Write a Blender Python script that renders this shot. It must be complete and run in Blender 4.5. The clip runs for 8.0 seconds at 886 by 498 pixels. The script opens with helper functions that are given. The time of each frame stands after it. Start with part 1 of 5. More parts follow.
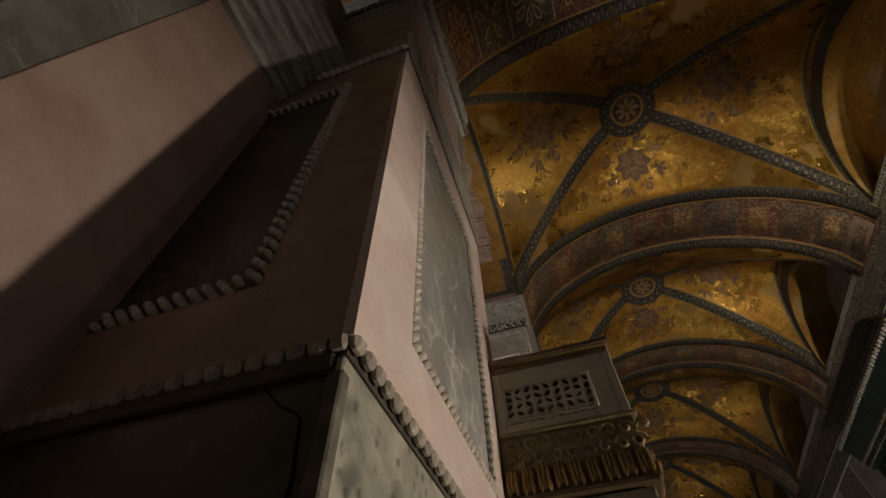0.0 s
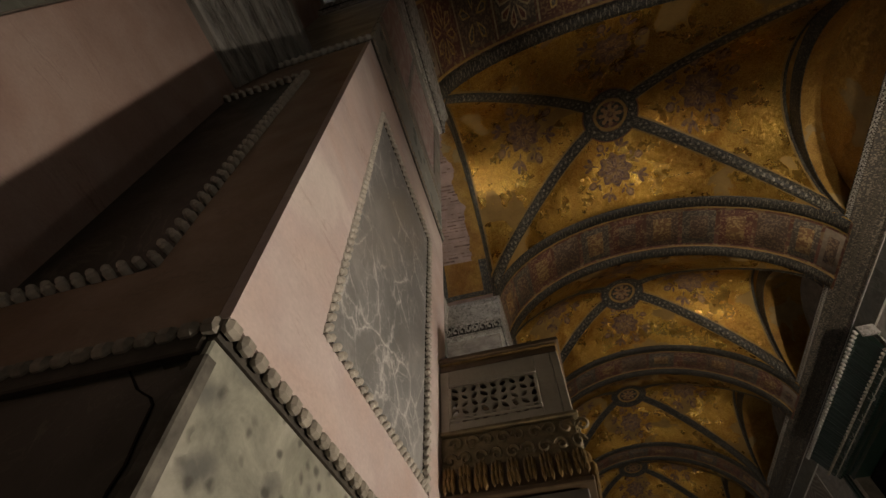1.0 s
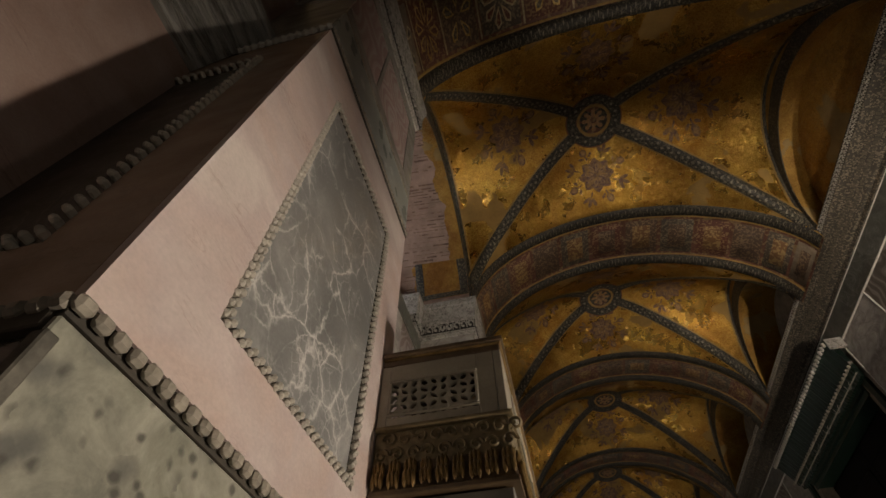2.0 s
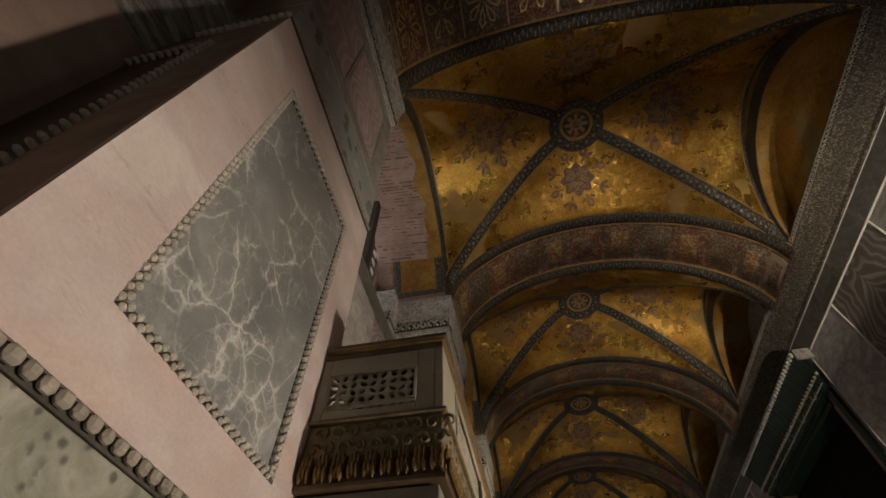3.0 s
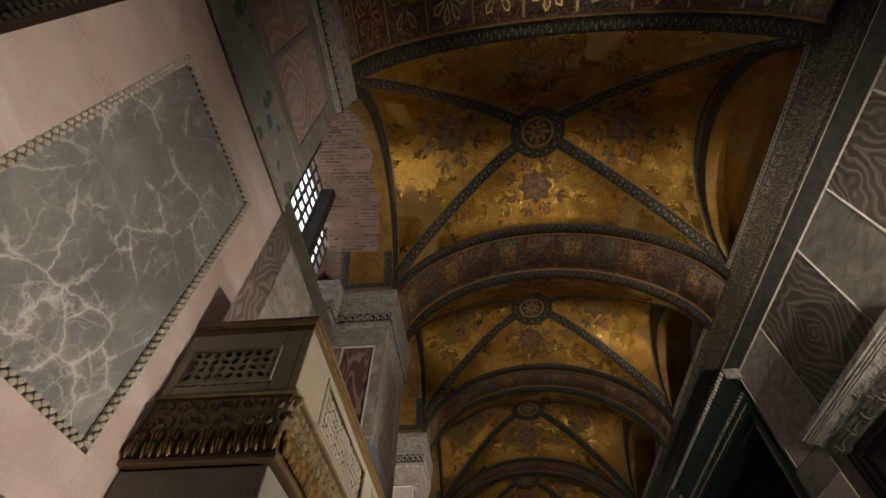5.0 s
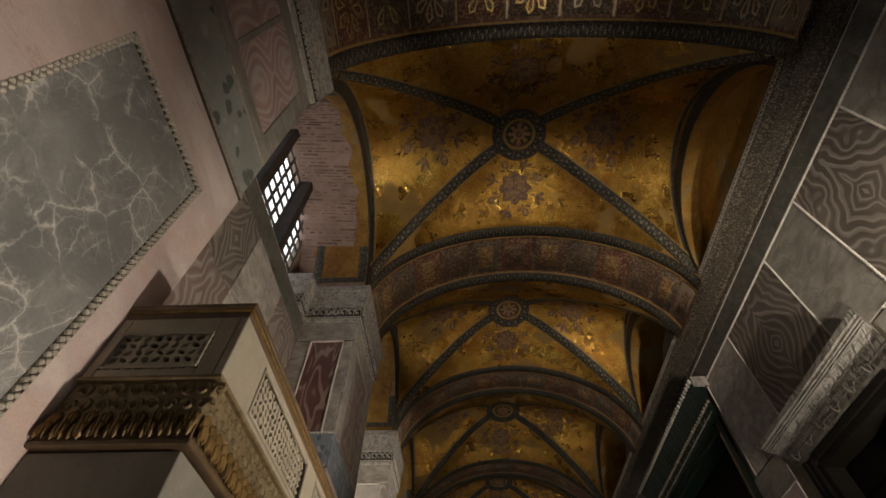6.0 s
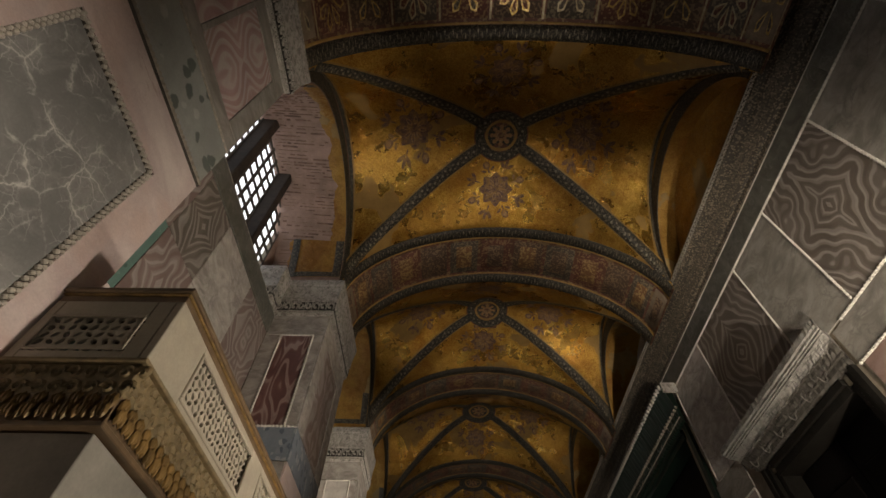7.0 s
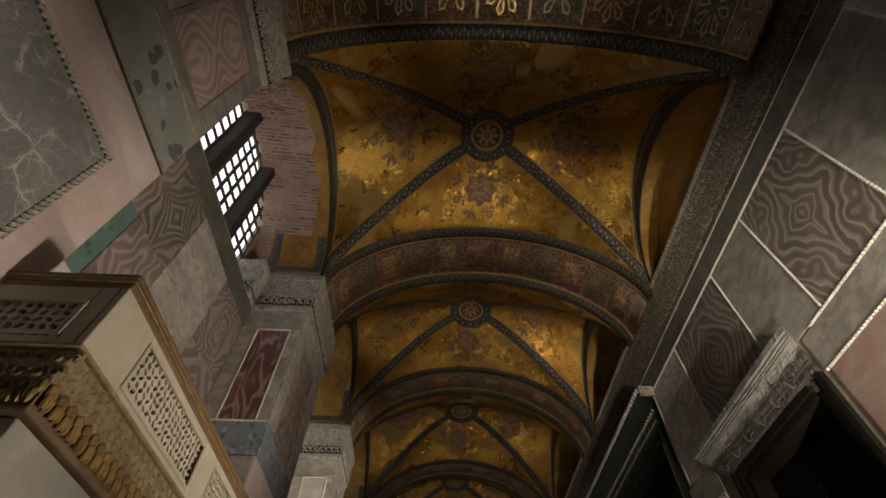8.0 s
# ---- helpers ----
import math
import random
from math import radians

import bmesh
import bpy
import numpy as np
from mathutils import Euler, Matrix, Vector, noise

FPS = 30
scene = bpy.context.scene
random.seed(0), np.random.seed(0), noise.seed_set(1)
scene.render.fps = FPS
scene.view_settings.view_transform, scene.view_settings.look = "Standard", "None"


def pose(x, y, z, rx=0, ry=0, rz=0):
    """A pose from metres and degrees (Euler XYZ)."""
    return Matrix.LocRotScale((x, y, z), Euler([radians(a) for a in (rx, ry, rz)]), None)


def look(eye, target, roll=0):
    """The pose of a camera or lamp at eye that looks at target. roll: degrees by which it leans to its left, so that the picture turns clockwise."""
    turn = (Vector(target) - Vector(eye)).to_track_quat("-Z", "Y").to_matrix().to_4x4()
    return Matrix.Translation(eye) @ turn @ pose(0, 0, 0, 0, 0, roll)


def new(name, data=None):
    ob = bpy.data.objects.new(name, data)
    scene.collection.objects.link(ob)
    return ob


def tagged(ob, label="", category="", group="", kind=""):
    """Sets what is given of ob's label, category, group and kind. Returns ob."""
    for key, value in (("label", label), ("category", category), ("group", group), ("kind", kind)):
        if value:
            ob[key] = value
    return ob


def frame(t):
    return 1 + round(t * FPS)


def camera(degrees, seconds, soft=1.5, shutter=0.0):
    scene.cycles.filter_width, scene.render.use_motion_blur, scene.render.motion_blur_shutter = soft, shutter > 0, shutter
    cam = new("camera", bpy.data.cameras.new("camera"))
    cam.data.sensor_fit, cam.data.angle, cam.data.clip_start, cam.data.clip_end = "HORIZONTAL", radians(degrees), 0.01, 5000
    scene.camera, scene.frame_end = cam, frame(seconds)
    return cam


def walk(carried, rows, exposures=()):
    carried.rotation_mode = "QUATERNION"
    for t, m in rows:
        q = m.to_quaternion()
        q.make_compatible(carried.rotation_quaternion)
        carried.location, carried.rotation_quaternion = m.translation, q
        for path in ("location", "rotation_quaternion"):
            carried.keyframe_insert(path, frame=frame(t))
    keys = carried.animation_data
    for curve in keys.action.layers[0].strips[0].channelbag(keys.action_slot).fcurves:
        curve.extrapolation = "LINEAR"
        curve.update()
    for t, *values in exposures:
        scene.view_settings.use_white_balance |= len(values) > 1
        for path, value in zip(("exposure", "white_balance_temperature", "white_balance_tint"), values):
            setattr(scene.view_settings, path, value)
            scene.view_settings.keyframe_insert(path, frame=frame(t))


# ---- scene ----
cam = camera(89.1, 8.0)
PATH = [
    (0, (-3.256, -5.078, 1.424), (-3.602, -3.94, 3.032), -1.8),
    (0.5, (-3.145, -5.019, 1.432), (-3.469, -3.872, 3.038), -1.6),
    (1, (-3.034, -4.953, 1.433), (-3.336, -3.802, 3.04), -1.6),
    (1.5, (-2.903, -4.892, 1.43), (-3.184, -3.735, 3.038), -1.3),
    (3, (-2.511, -4.747, 1.43), (-2.728, -3.574, 3.035), -0.6),
    (3.5, (-2.363, -4.702, 1.426), (-2.556, -3.524, 3.03), -0.4),
    (4, (-2.221, -4.66, 1.418), (-2.391, -3.477, 3.023), -0.2),
    (4.5, (-2.065, -4.62, 1.411), (-2.208, -3.433, 3.015), 0.1),
    (6, (-1.619, -4.51, 1.394), (-1.686, -3.319, 2.999), 0.8),
    (6.5, (-1.466, -4.484, 1.386), (-1.508, -3.292, 2.991), 1.0),
    (7, (-1.33, -4.46, 1.379), (-1.35, -3.269, 2.985), 1.2),
    (7.5, (-1.193, -4.437, 1.375), (-1.193, -3.247, 2.982), 1.4),
    (8, (-1.067, -4.422, 1.369), (-1.058, -3.232, 2.977), 1.6),
]
walk(cam, [(t, look(eye, target, roll)) for t, eye, target, roll in PATH])

# ---- world, lamps, exposure ----
scene.view_settings.exposure = 0.0
world = bpy.data.worlds.new("sky")
scene.world = world
world.use_nodes = True
wn = world.node_tree
sky = wn.nodes.new("ShaderNodeTexSky")
sky.sky_type = "NISHITA"
sky.sun_disc = False
sky.sun_elevation, sky.sun_rotation = radians(35), radians(120)
wn.links.new(sky.outputs[0], wn.nodes["Background"].inputs[0])
wn.nodes["Background"].inputs[1].default_value = 0.1


def unseen_lamp(x, y, z, tx, ty, tz, watts, angle=150, size=0.12, colour=(1.0, 0.865, 0.7)):
    data = bpy.data.lights.new("unseen_spot", "SPOT")
    data.energy, data.spot_size, data.spot_blend, data.shadow_soft_size, data.color = watts, radians(angle), 1.0, size, colour
    ob = new("unseen_spot", data)
    ob.matrix_world = look((x, y, z), (tx, ty, tz))
    return ob


# Floor lamps out of view, inferred from shadow edges on pier and hood.
unseen_lamp(3.2, -2.5, 0.8, -3.7, -3.6, 1.8, 1440, 52)
unseen_lamp(3.2, -3.9, 0.7, -3.7, -3.6, 1.8, 60, 54)
unseen_lamp(2.5, -5.6, 0.6, 4.4, -0.6, 5.3, 3900, 46)
# Added fill spots with no known source, for the east and west walls.
unseen_lamp(0.3, -3.2, 0.5, 4.3, -0.6, 6.6, 1150, 41)
unseen_lamp(2.0, -1.2, 0.6, -4.2, 0.2, 6.8, 1850, 61)
# Added spots, aimed to put glints on vault and arch and whiten a pier.
unseen_lamp(2.6, -3.5, 0.4, 1.3, 2.0, 11.0, 90, 46)
unseen_lamp(1.4, -9.6, 0.6, 0.3, 2.2, 10.3, 2100, 27)
unseen_lamp(0.9, -0.6, 0.4, 0.0, -3.6, 11.3, 620, 26)
unseen_lamp(1.5, 3.5, 0.5, -4.0, 7.9, 6.4, 4200, 34)
# Added weak spot that stands in for bounced light in the door recess.
unseen_lamp(0.6, -7.6, 0.6, -4.3, -4.7, 4.2, 60, 56)
# Added unseen spots that brighten the farther bays.
unseen_lamp(3.0, 8.4, 0.5, 1.4, 10.0, 9.0, 250, 100)
unseen_lamp(-2.6, 9.0, 0.5, -1.6, 10.5, 9.0, 190, 100)
unseen_lamp(0.5, 16.5, 0.5, 0, 17.5, 9.0, 170, 110)
unseen_lamp(0.0, 25.0, 0.5, 0, 26.0, 9.0, 260, 110)

# ---- dimensions ----
YC = (-0.1, 6.0, 11.7, 17.6, 23.4, 29.2, -6.6)   # middles of the bays, the bay behind last
HB = (2.3, 1.9, 2.25, 2.2, 2.2, 2.2, 2.3)        # half lengths of the vault bays
XL, XW, XO = -3.71, -4.87, -5.75   # pier front, recessed wall, outer face (west side)
XD = -4.765                 # back of the door recess
XR = 4.19                   # east wall face
ZS, RISE, DOME = 8.95, 2.4, 0.92   # springing, rise of the arches, extra height at the boss
A = 3.72                    # half width of the vault
BAYS = range(-1, 6)


def yc(k):
    return YC[k]


def hb(k):
    return HB[k]


def reach(k):
    """The stretch of wall that belongs to bay k."""
    lo = (yc(k - 1) + yc(k)) / 2 if k > -1 else yc(k) - 3.2
    hi = (yc(k + 1) + yc(k)) / 2 if k < 5 else yc(k) + 3.2
    return lo, hi


# ---- materials ----
def mk(name, rough=0.5, metal=0.0):
    m = bpy.data.materials.new(name)
    m.use_nodes = True
    nt = m.node_tree
    b = nt.nodes["Principled BSDF"]
    b.inputs["Roughness"].default_value, b.inputs["Metallic"].default_value = rough, metal
    return m, nt, b


def nd(nt, kind, **kw):
    n = nt.nodes.new("ShaderNode" + kind)
    for k, v in kw.items():
        if k in ("operation", "blend_type", "data_type", "feature", "wave_type", "bands_direction", "distance"):
            if k == "operation":
                n.operation = v
            elif k == "data_type":
                n.data_type = v
            elif k == "blend_type":
                n.blend_type = v
            elif k == "feature":
                n.feature = v
            elif k == "wave_type":
                n.wave_type = v
            elif k == "bands_direction":
                n.bands_direction = v
            elif k == "distance":
                n.distance = v
        else:
            n.inputs[k].default_value = v
    return n


def ramp(nt, src, stops):
    r = nt.nodes.new("ShaderNodeValToRGB")
    e = r.color_ramp.elements
    while len(e) < len(stops):
        e.new(0.5)
    for el, (p, c) in zip(e, stops):
        el.position = p
        el.color = (*c, 1) if len(c) == 3 else c
    nt.links.new(src, r.inputs[0])
    return r.outputs[0]


def grey(v):
    return (v, v, v)


def mix(nt, fac, a, b, mode="MIX"):
    n = nt.nodes.new("ShaderNodeMix")
    n.data_type, n.blend_type = "RGBA", mode
    for sock, v in ((n.inputs[0], fac), (n.inputs[6], a), (n.inputs[7], b)):
        if hasattr(v, "is_linked"):
            nt.links.new(v, sock)
        elif isinstance(v, tuple):
            sock.default_value = (*v, 1)
        else:
            sock.default_value = v
    return n.outputs[2]


def coords(nt, shift=True, stretch=(1, 1, 1)):
    tc = nt.nodes.new("ShaderNodeTexCoord")
    out = tc.outputs["Object"]
    if shift:
        oi = nt.nodes.new("ShaderNodeObjectInfo")
        mul = nd(nt, "Math", operation="MULTIPLY")
        mul.inputs[1].default_value = 37.0
        nt.links.new(oi.outputs["Random"], mul.inputs[0])
        add = nd(nt, "VectorMath", operation="ADD")
        nt.links.new(out, add.inputs[0])
        nt.links.new(mul.outputs[0], add.inputs[1])
        out = add.outputs[0]
    if stretch != (1, 1, 1):
        mp = nt.nodes.new("ShaderNodeMapping")
        mp.inputs["Scale"].default_value = stretch
        nt.links.new(out, mp.inputs[0])
        out = mp.outputs[0]
    return out


def noise_tex(nt, co, scale, detail=6, rough=0.55, dist=0.0):
    n = nd(nt, "TexNoise", Scale=scale, Detail=detail, Roughness=rough, Distortion=dist)
    nt.links.new(co, n.inputs["Vector"])
    return n.outputs[0]


def bump(nt, b, h, strength=0.2, dist=0.01):
    n = nd(nt, "Bump", Strength=strength, Distance=dist)
    nt.links.new(h, n.inputs["Height"])
    nt.links.new(n.outputs[0], b.inputs["Normal"])


def vary(nt, co, col, amount=0.25, scale=1.3):
    """Dirt and fading at two sizes."""
    big = noise_tex(nt, co, scale, 5, 0.6)
    v = ramp(nt, big, [(0.3, grey(1 - amount)), (0.7, grey(1.0))])
    col = mix(nt, 1.0, col, v, "MULTIPLY")
    fine = noise_tex(nt, co, 55, 3, 0.6)
    v2 = ramp(nt, fine, [(0.3, grey(0.88)), (0.7, grey(1.0))])
    return mix(nt, 1.0, col, v2, "MULTIPLY"), fine


def marble(name, c1, c2, vein=None, scale=2.0, vscale=2.2, vw=0.03, vamt=0.8, rough=0.35, stretch=(1, 1, 1), dist=0.6, amount=0.25):
    m, nt, b = mk(name, rough)
    co = coords(nt, True, stretch)
    col = ramp(nt, noise_tex(nt, co, scale, 8, 0.6, dist), [(0.35, c1), (0.65, c2)])
    if vein:
        for k, (vs, w, am) in enumerate(((vscale, vw, vamt), (vscale * 2.3, vw * 0.7, vamt * 0.55))):
            n = noise_tex(nt, co, vs, 7, 0.55, 1.6 + k)
            s = nd(nt, "Math", operation="SUBTRACT")
            s.inputs[1].default_value = 0.5
            nt.links.new(n, s.inputs[0])
            a = nd(nt, "Math", operation="ABSOLUTE")
            nt.links.new(s.outputs[0], a.inputs[0])
            f = ramp(nt, a.outputs[0], [(0.0, grey(am)), (w, grey(0.0))])
            gate = ramp(nt, noise_tex(nt, co, vs * 0.8, 2), [(0.42, grey(0.0)), (0.6, grey(1.0))])
            f = mix(nt, 1.0, f, gate, "MULTIPLY")
            col = mix(nt, f, col, vein)
    col, fine = vary(nt, co, col, amount)
    nt.links.new(col, b.inputs["Base Color"])
    r = ramp(nt, noise_tex(nt, co, 3.0, 4), [(0.3, grey(rough - 0.1)), (0.7, grey(rough + 0.15))])
    nt.links.new(r, b.inputs["Roughness"])
    bump(nt, b, fine, 0.12, 0.004)
    return m


def webbed(name, c1, c2, vein, scale=3.2, rough=0.3):
    """Grey marble crossed by a broken web of pale cracks with bright knots and soft clouds."""
    m, nt, b = mk(name, rough)
    co = coords(nt)
    w = nd(nt, "TexNoise", Scale=2.6, Detail=8.0, Roughness=0.62)
    nt.links.new(co, w.inputs["Vector"])
    wob = mix(nt, 0.2, co, w.outputs["Color"])
    col = ramp(nt, noise_tex(nt, co, 1.6, 8, 0.6, 0.4), [(0.35, c1), (0.65, c2)])
    cloud = ramp(nt, noise_tex(nt, co, 2.3, 9, 0.68, 0.8), [(0.5, grey(0.0)), (0.75, grey(0.34))])
    col = mix(nt, cloud, col, vein)
    for vs, wd, am, lo in ((scale, 0.03, 0.85, 0.4), (scale * 1.9, 0.04, 0.6, 0.44), (scale * 4.0, 0.05, 0.42, 0.48), (scale, 0.13, 0.26, 0.46)):
        v = nd(nt, "TexVoronoi", Scale=vs, feature="DISTANCE_TO_EDGE")
        nt.links.new(wob, v.inputs["Vector"])
        f = ramp(nt, v.outputs["Distance"], [(0.0, grey(am)), (wd * 0.4, grey(am * 0.45)), (wd, grey(0.0))])
        gate = ramp(nt, noise_tex(nt, co, scale * 0.75, 5, 0.6), [(lo, grey(0.0)), (lo + 0.16, grey(1.0))])
        col = mix(nt, mix(nt, 1.0, f, gate, "MULTIPLY"), col, vein)
    col, fine = vary(nt, co, col, 0.12)
    nt.links.new(col, b.inputs["Base Color"])
    bump(nt, b, fine, 0.08, 0.003)
    return m


def rosy(name, stops, streak, rough=0.42):
    """Pale pink marble: broad clouds of white, rose and mauve, and thin rusty streaks."""
    m, nt, b = mk(name, rough)
    co = coords(nt, True, (1, 1, 1.5))
    col = ramp(nt, noise_tex(nt, co, 1.25, 7, 0.58, 0.9), stops)
    pale = ramp(nt, noise_tex(nt, co, 3.4, 8, 0.66, 0.6), [(0.42, grey(0.0)), (0.72, grey(0.5))])
    col = mix(nt, pale, col, stops[-1][1])
    co2 = coords(nt, True, (1, 0.5, 2.6))
    for sc, am in ((1.5, 0.5), (4.0, 0.3)):
        s1 = nd(nt, "Math", operation="SUBTRACT")
        s1.inputs[1].default_value = 0.5
        nt.links.new(noise_tex(nt, co2, sc, 7, 0.6, 1.2), s1.inputs[0])
        ab = nd(nt, "Math", operation="ABSOLUTE")
        nt.links.new(s1.outputs[0], ab.inputs[0])
        f = ramp(nt, ab.outputs[0], [(0.0, grey(am)), (0.014, grey(0.0))])
        gate = ramp(nt, noise_tex(nt, co, 1.9, 4), [(0.52, grey(0.0)), (0.64, grey(1.0))])
        col = mix(nt, mix(nt, 1.0, f, gate, "MULTIPLY"), col, streak)
    col, fine = vary(nt, co, col, 0.16, 2.0)
    nt.links.new(col, b.inputs["Base Color"])
    r = ramp(nt, noise_tex(nt, co, 3.0, 5), [(0.3, grey(rough - 0.12)), (0.7, grey(rough + 0.14))])
    nt.links.new(r, b.inputs["Roughness"])
    bump(nt, b, fine, 0.1, 0.004)
    return m


def breccia(name, ground, frag1, frag2, scale=9, rough=0.4):
    m, nt, b = mk(name, rough)
    co = coords(nt)
    w = nd(nt, "TexNoise", Scale=4.0, Detail=4.0)
    nt.links.new(co, w.inputs["Vector"])
    wob = mix(nt, 0.18, co, w.outputs["Color"])
    v = nd(nt, "TexVoronoi", Scale=scale)
    nt.links.new(wob, v.inputs["Vector"])
    sep = nt.nodes.new("ShaderNodeSeparateColor")
    nt.links.new(v.outputs["Color"], sep.inputs[0])
    frag = ramp(nt, sep.outputs[0], [(0.24, frag1), (0.28, ground), (0.72, ground), (0.78, frag2)])
    fac = ramp(nt, v.outputs["Distance"], [(0.4, grey(1.0)), (0.47, grey(0.0))])
    col = mix(nt, fac, ground, frag)
    blot = ramp(nt, noise_tex(nt, co, 3.0, 8, 0.65), [(0.35, ground), (0.7, frag2)])
    col = mix(nt, 0.2, col, blot)
    col, fine = vary(nt, co, col, 0.3, 2.0)
    nt.links.new(col, b.inputs["Base Color"])
    bump(nt, b, fine, 0.15, 0.004)
    return m


def spotted(name):
    """Pale green-grey marble with dark spots and cloudy fragments."""
    m, nt, b = mk(name, 0.38)
    co = coords(nt)
    w = nd(nt, "TexNoise", Scale=9.0, Detail=4.0)
    nt.links.new(co, w.inputs["Vector"])
    wob = mix(nt, 0.06, co, w.outputs["Color"])
    col = ramp(nt, noise_tex(nt, co, 4.5, 9, 0.68, 0.5), [(0.3, (0.17, 0.17, 0.14)), (0.5, (0.34, 0.33, 0.265)), (0.72, (0.52, 0.49, 0.42))])
    for sc, lo, am, c in ((5.0, 0.4, 0.75, (0.17, 0.17, 0.16)), (11.0, 0.33, 0.8, (0.1, 0.1, 0.095)), (26.0, 0.26, 0.85, (0.085, 0.08, 0.07))):
        v = nd(nt, "TexVoronoi", Scale=sc)
        nt.links.new(wob, v.inputs["Vector"])
        sep = nt.nodes.new("ShaderNodeSeparateColor")
        nt.links.new(v.outputs["Color"], sep.inputs[0])
        gate = ramp(nt, sep.outputs[0], [(0.62, grey(0.0)), (0.72, grey(am))])
        spot = ramp(nt, v.outputs["Distance"], [(lo - 0.08, grey(1.0)), (lo + 0.2, grey(0.0))])
        col = mix(nt, mix(nt, 1.0, gate, spot, "MULTIPLY"), col, c)
    col, fine = vary(nt, co, col, 0.25, 2.5)
    nt.links.new(col, b.inputs["Base Color"])
    bump(nt, b, fine, 0.15, 0.004)
    return m


def weathered(name, c, grime, stretch=(1, 1, 1)):
    """Pitted old marble with grime in streaks and speckles."""
    m, nt, b = mk(name, 0.6)
    co = coords(nt, True, stretch)
    col = ramp(nt, noise_tex(nt, co, 6.0, 9, 0.7, 0.4), [(0.3, tuple(v * 0.55 for v in c)), (0.65, c)])
    g = ramp(nt, noise_tex(nt, co, 13.0, 8, 0.75, 0.8), [(0.4, grey(0.75)), (0.52, grey(0.0))])
    col = mix(nt, g, col, grime)
    sp = nd(nt, "TexVoronoi", Scale=70.0)
    nt.links.new(co, sp.inputs["Vector"])
    pit = ramp(nt, sp.outputs["Distance"], [(0.1, grey(0.3)), (0.2, grey(0.0))])
    col = mix(nt, pit, col, grime)
    nt.links.new(col, b.inputs["Base Color"])
    bump(nt, b, noise_tex(nt, co, 26.0, 8, 0.7), 0.3, 0.01)
    return m


def wavy(name, c1, c2, c3, scale=2.6, mirror=True, rough=0.35, nscale=0.85, stretch=1.0, lin=0.0):
    """Book-matched banded marble, mirrored about the middle of each slab."""
    m, nt, b = mk(name, rough)
    co = coords(nt, False)
    if mirror:
        ab = nd(nt, "VectorMath", operation="ABSOLUTE")
        nt.links.new(co, ab.inputs[0])
        co2 = ab.outputs[0]
    else:
        co2 = coords(nt)
    oi = nt.nodes.new("ShaderNodeObjectInfo")
    mul = nd(nt, "Math", operation="MULTIPLY")
    mul.inputs[1].default_value = 19.0
    nt.links.new(oi.outputs["Random"], mul.inputs[0])
    mp = nt.nodes.new("ShaderNodeMapping")
    mp.inputs["Scale"].default_value = (1, 1, stretch)
    nt.links.new(co2, mp.inputs[0])
    co2 = mp.outputs[0]
    add = nd(nt, "VectorMath", operation="ADD")
    nt.links.new(co2, add.inputs[0])
    nt.links.new(mul.outputs[0], add.inputs[1])
    n = nd(nt, "TexNoise", Scale=nscale, Detail=1.0, Roughness=0.35, Distortion=0.7)
    nt.links.new(add.outputs[0], n.inputs["Vector"])
    k = nd(nt, "Math", operation="MULTIPLY")
    k.inputs[1].default_value = scale * 22.0
    nt.links.new(n.outputs[0], k.inputs[0])
    dot = nd(nt, "VectorMath", operation="DOT_PRODUCT")
    nt.links.new(co2, dot.inputs[0])
    dot.inputs[1].default_value = (lin, lin * 1.25, lin * 0.8)
    plus = nd(nt, "Math", operation="ADD")
    nt.links.new(k.outputs[0], plus.inputs[0])
    nt.links.new(dot.outputs["Value"], plus.inputs[1])
    sn = nd(nt, "Math", operation="SINE")
    nt.links.new(plus.outputs[0], sn.inputs[0])
    half = nd(nt, "Math", operation="MULTIPLY_ADD")
    half.inputs[1].default_value, half.inputs[2].default_value = 0.5, 0.5
    nt.links.new(sn.outputs[0], half.inputs[0])
    fast = nd(nt, "Math", operation="MULTIPLY")
    fast.inputs[1].default_value = 2.7
    nt.links.new(plus.outputs[0], fast.inputs[0])
    sf = nd(nt, "Math", operation="SINE")
    nt.links.new(fast.outputs[0], sf.inputs[0])
    both = nd(nt, "Math", operation="MULTIPLY_ADD")
    both.inputs[1].default_value = 0.16
    nt.links.new(sf.outputs[0], both.inputs[0])
    nt.links.new(half.outputs[0], both.inputs[2])
    col = ramp(nt, both.outputs[0], [(0.1, c1), (0.6, c2), (0.95, c3)])
    soft = ramp(nt, noise_tex(nt, co, 2.0, 6), [(0.4, grey(0.0)), (0.75, grey(0.4))])
    col = mix(nt, soft, col, c2)
    col, fine = vary(nt, co, col, 0.3)
    nt.links.new(col, b.inputs["Base Color"])
    bump(nt, b, fine, 0.1, 0.004)
    return m


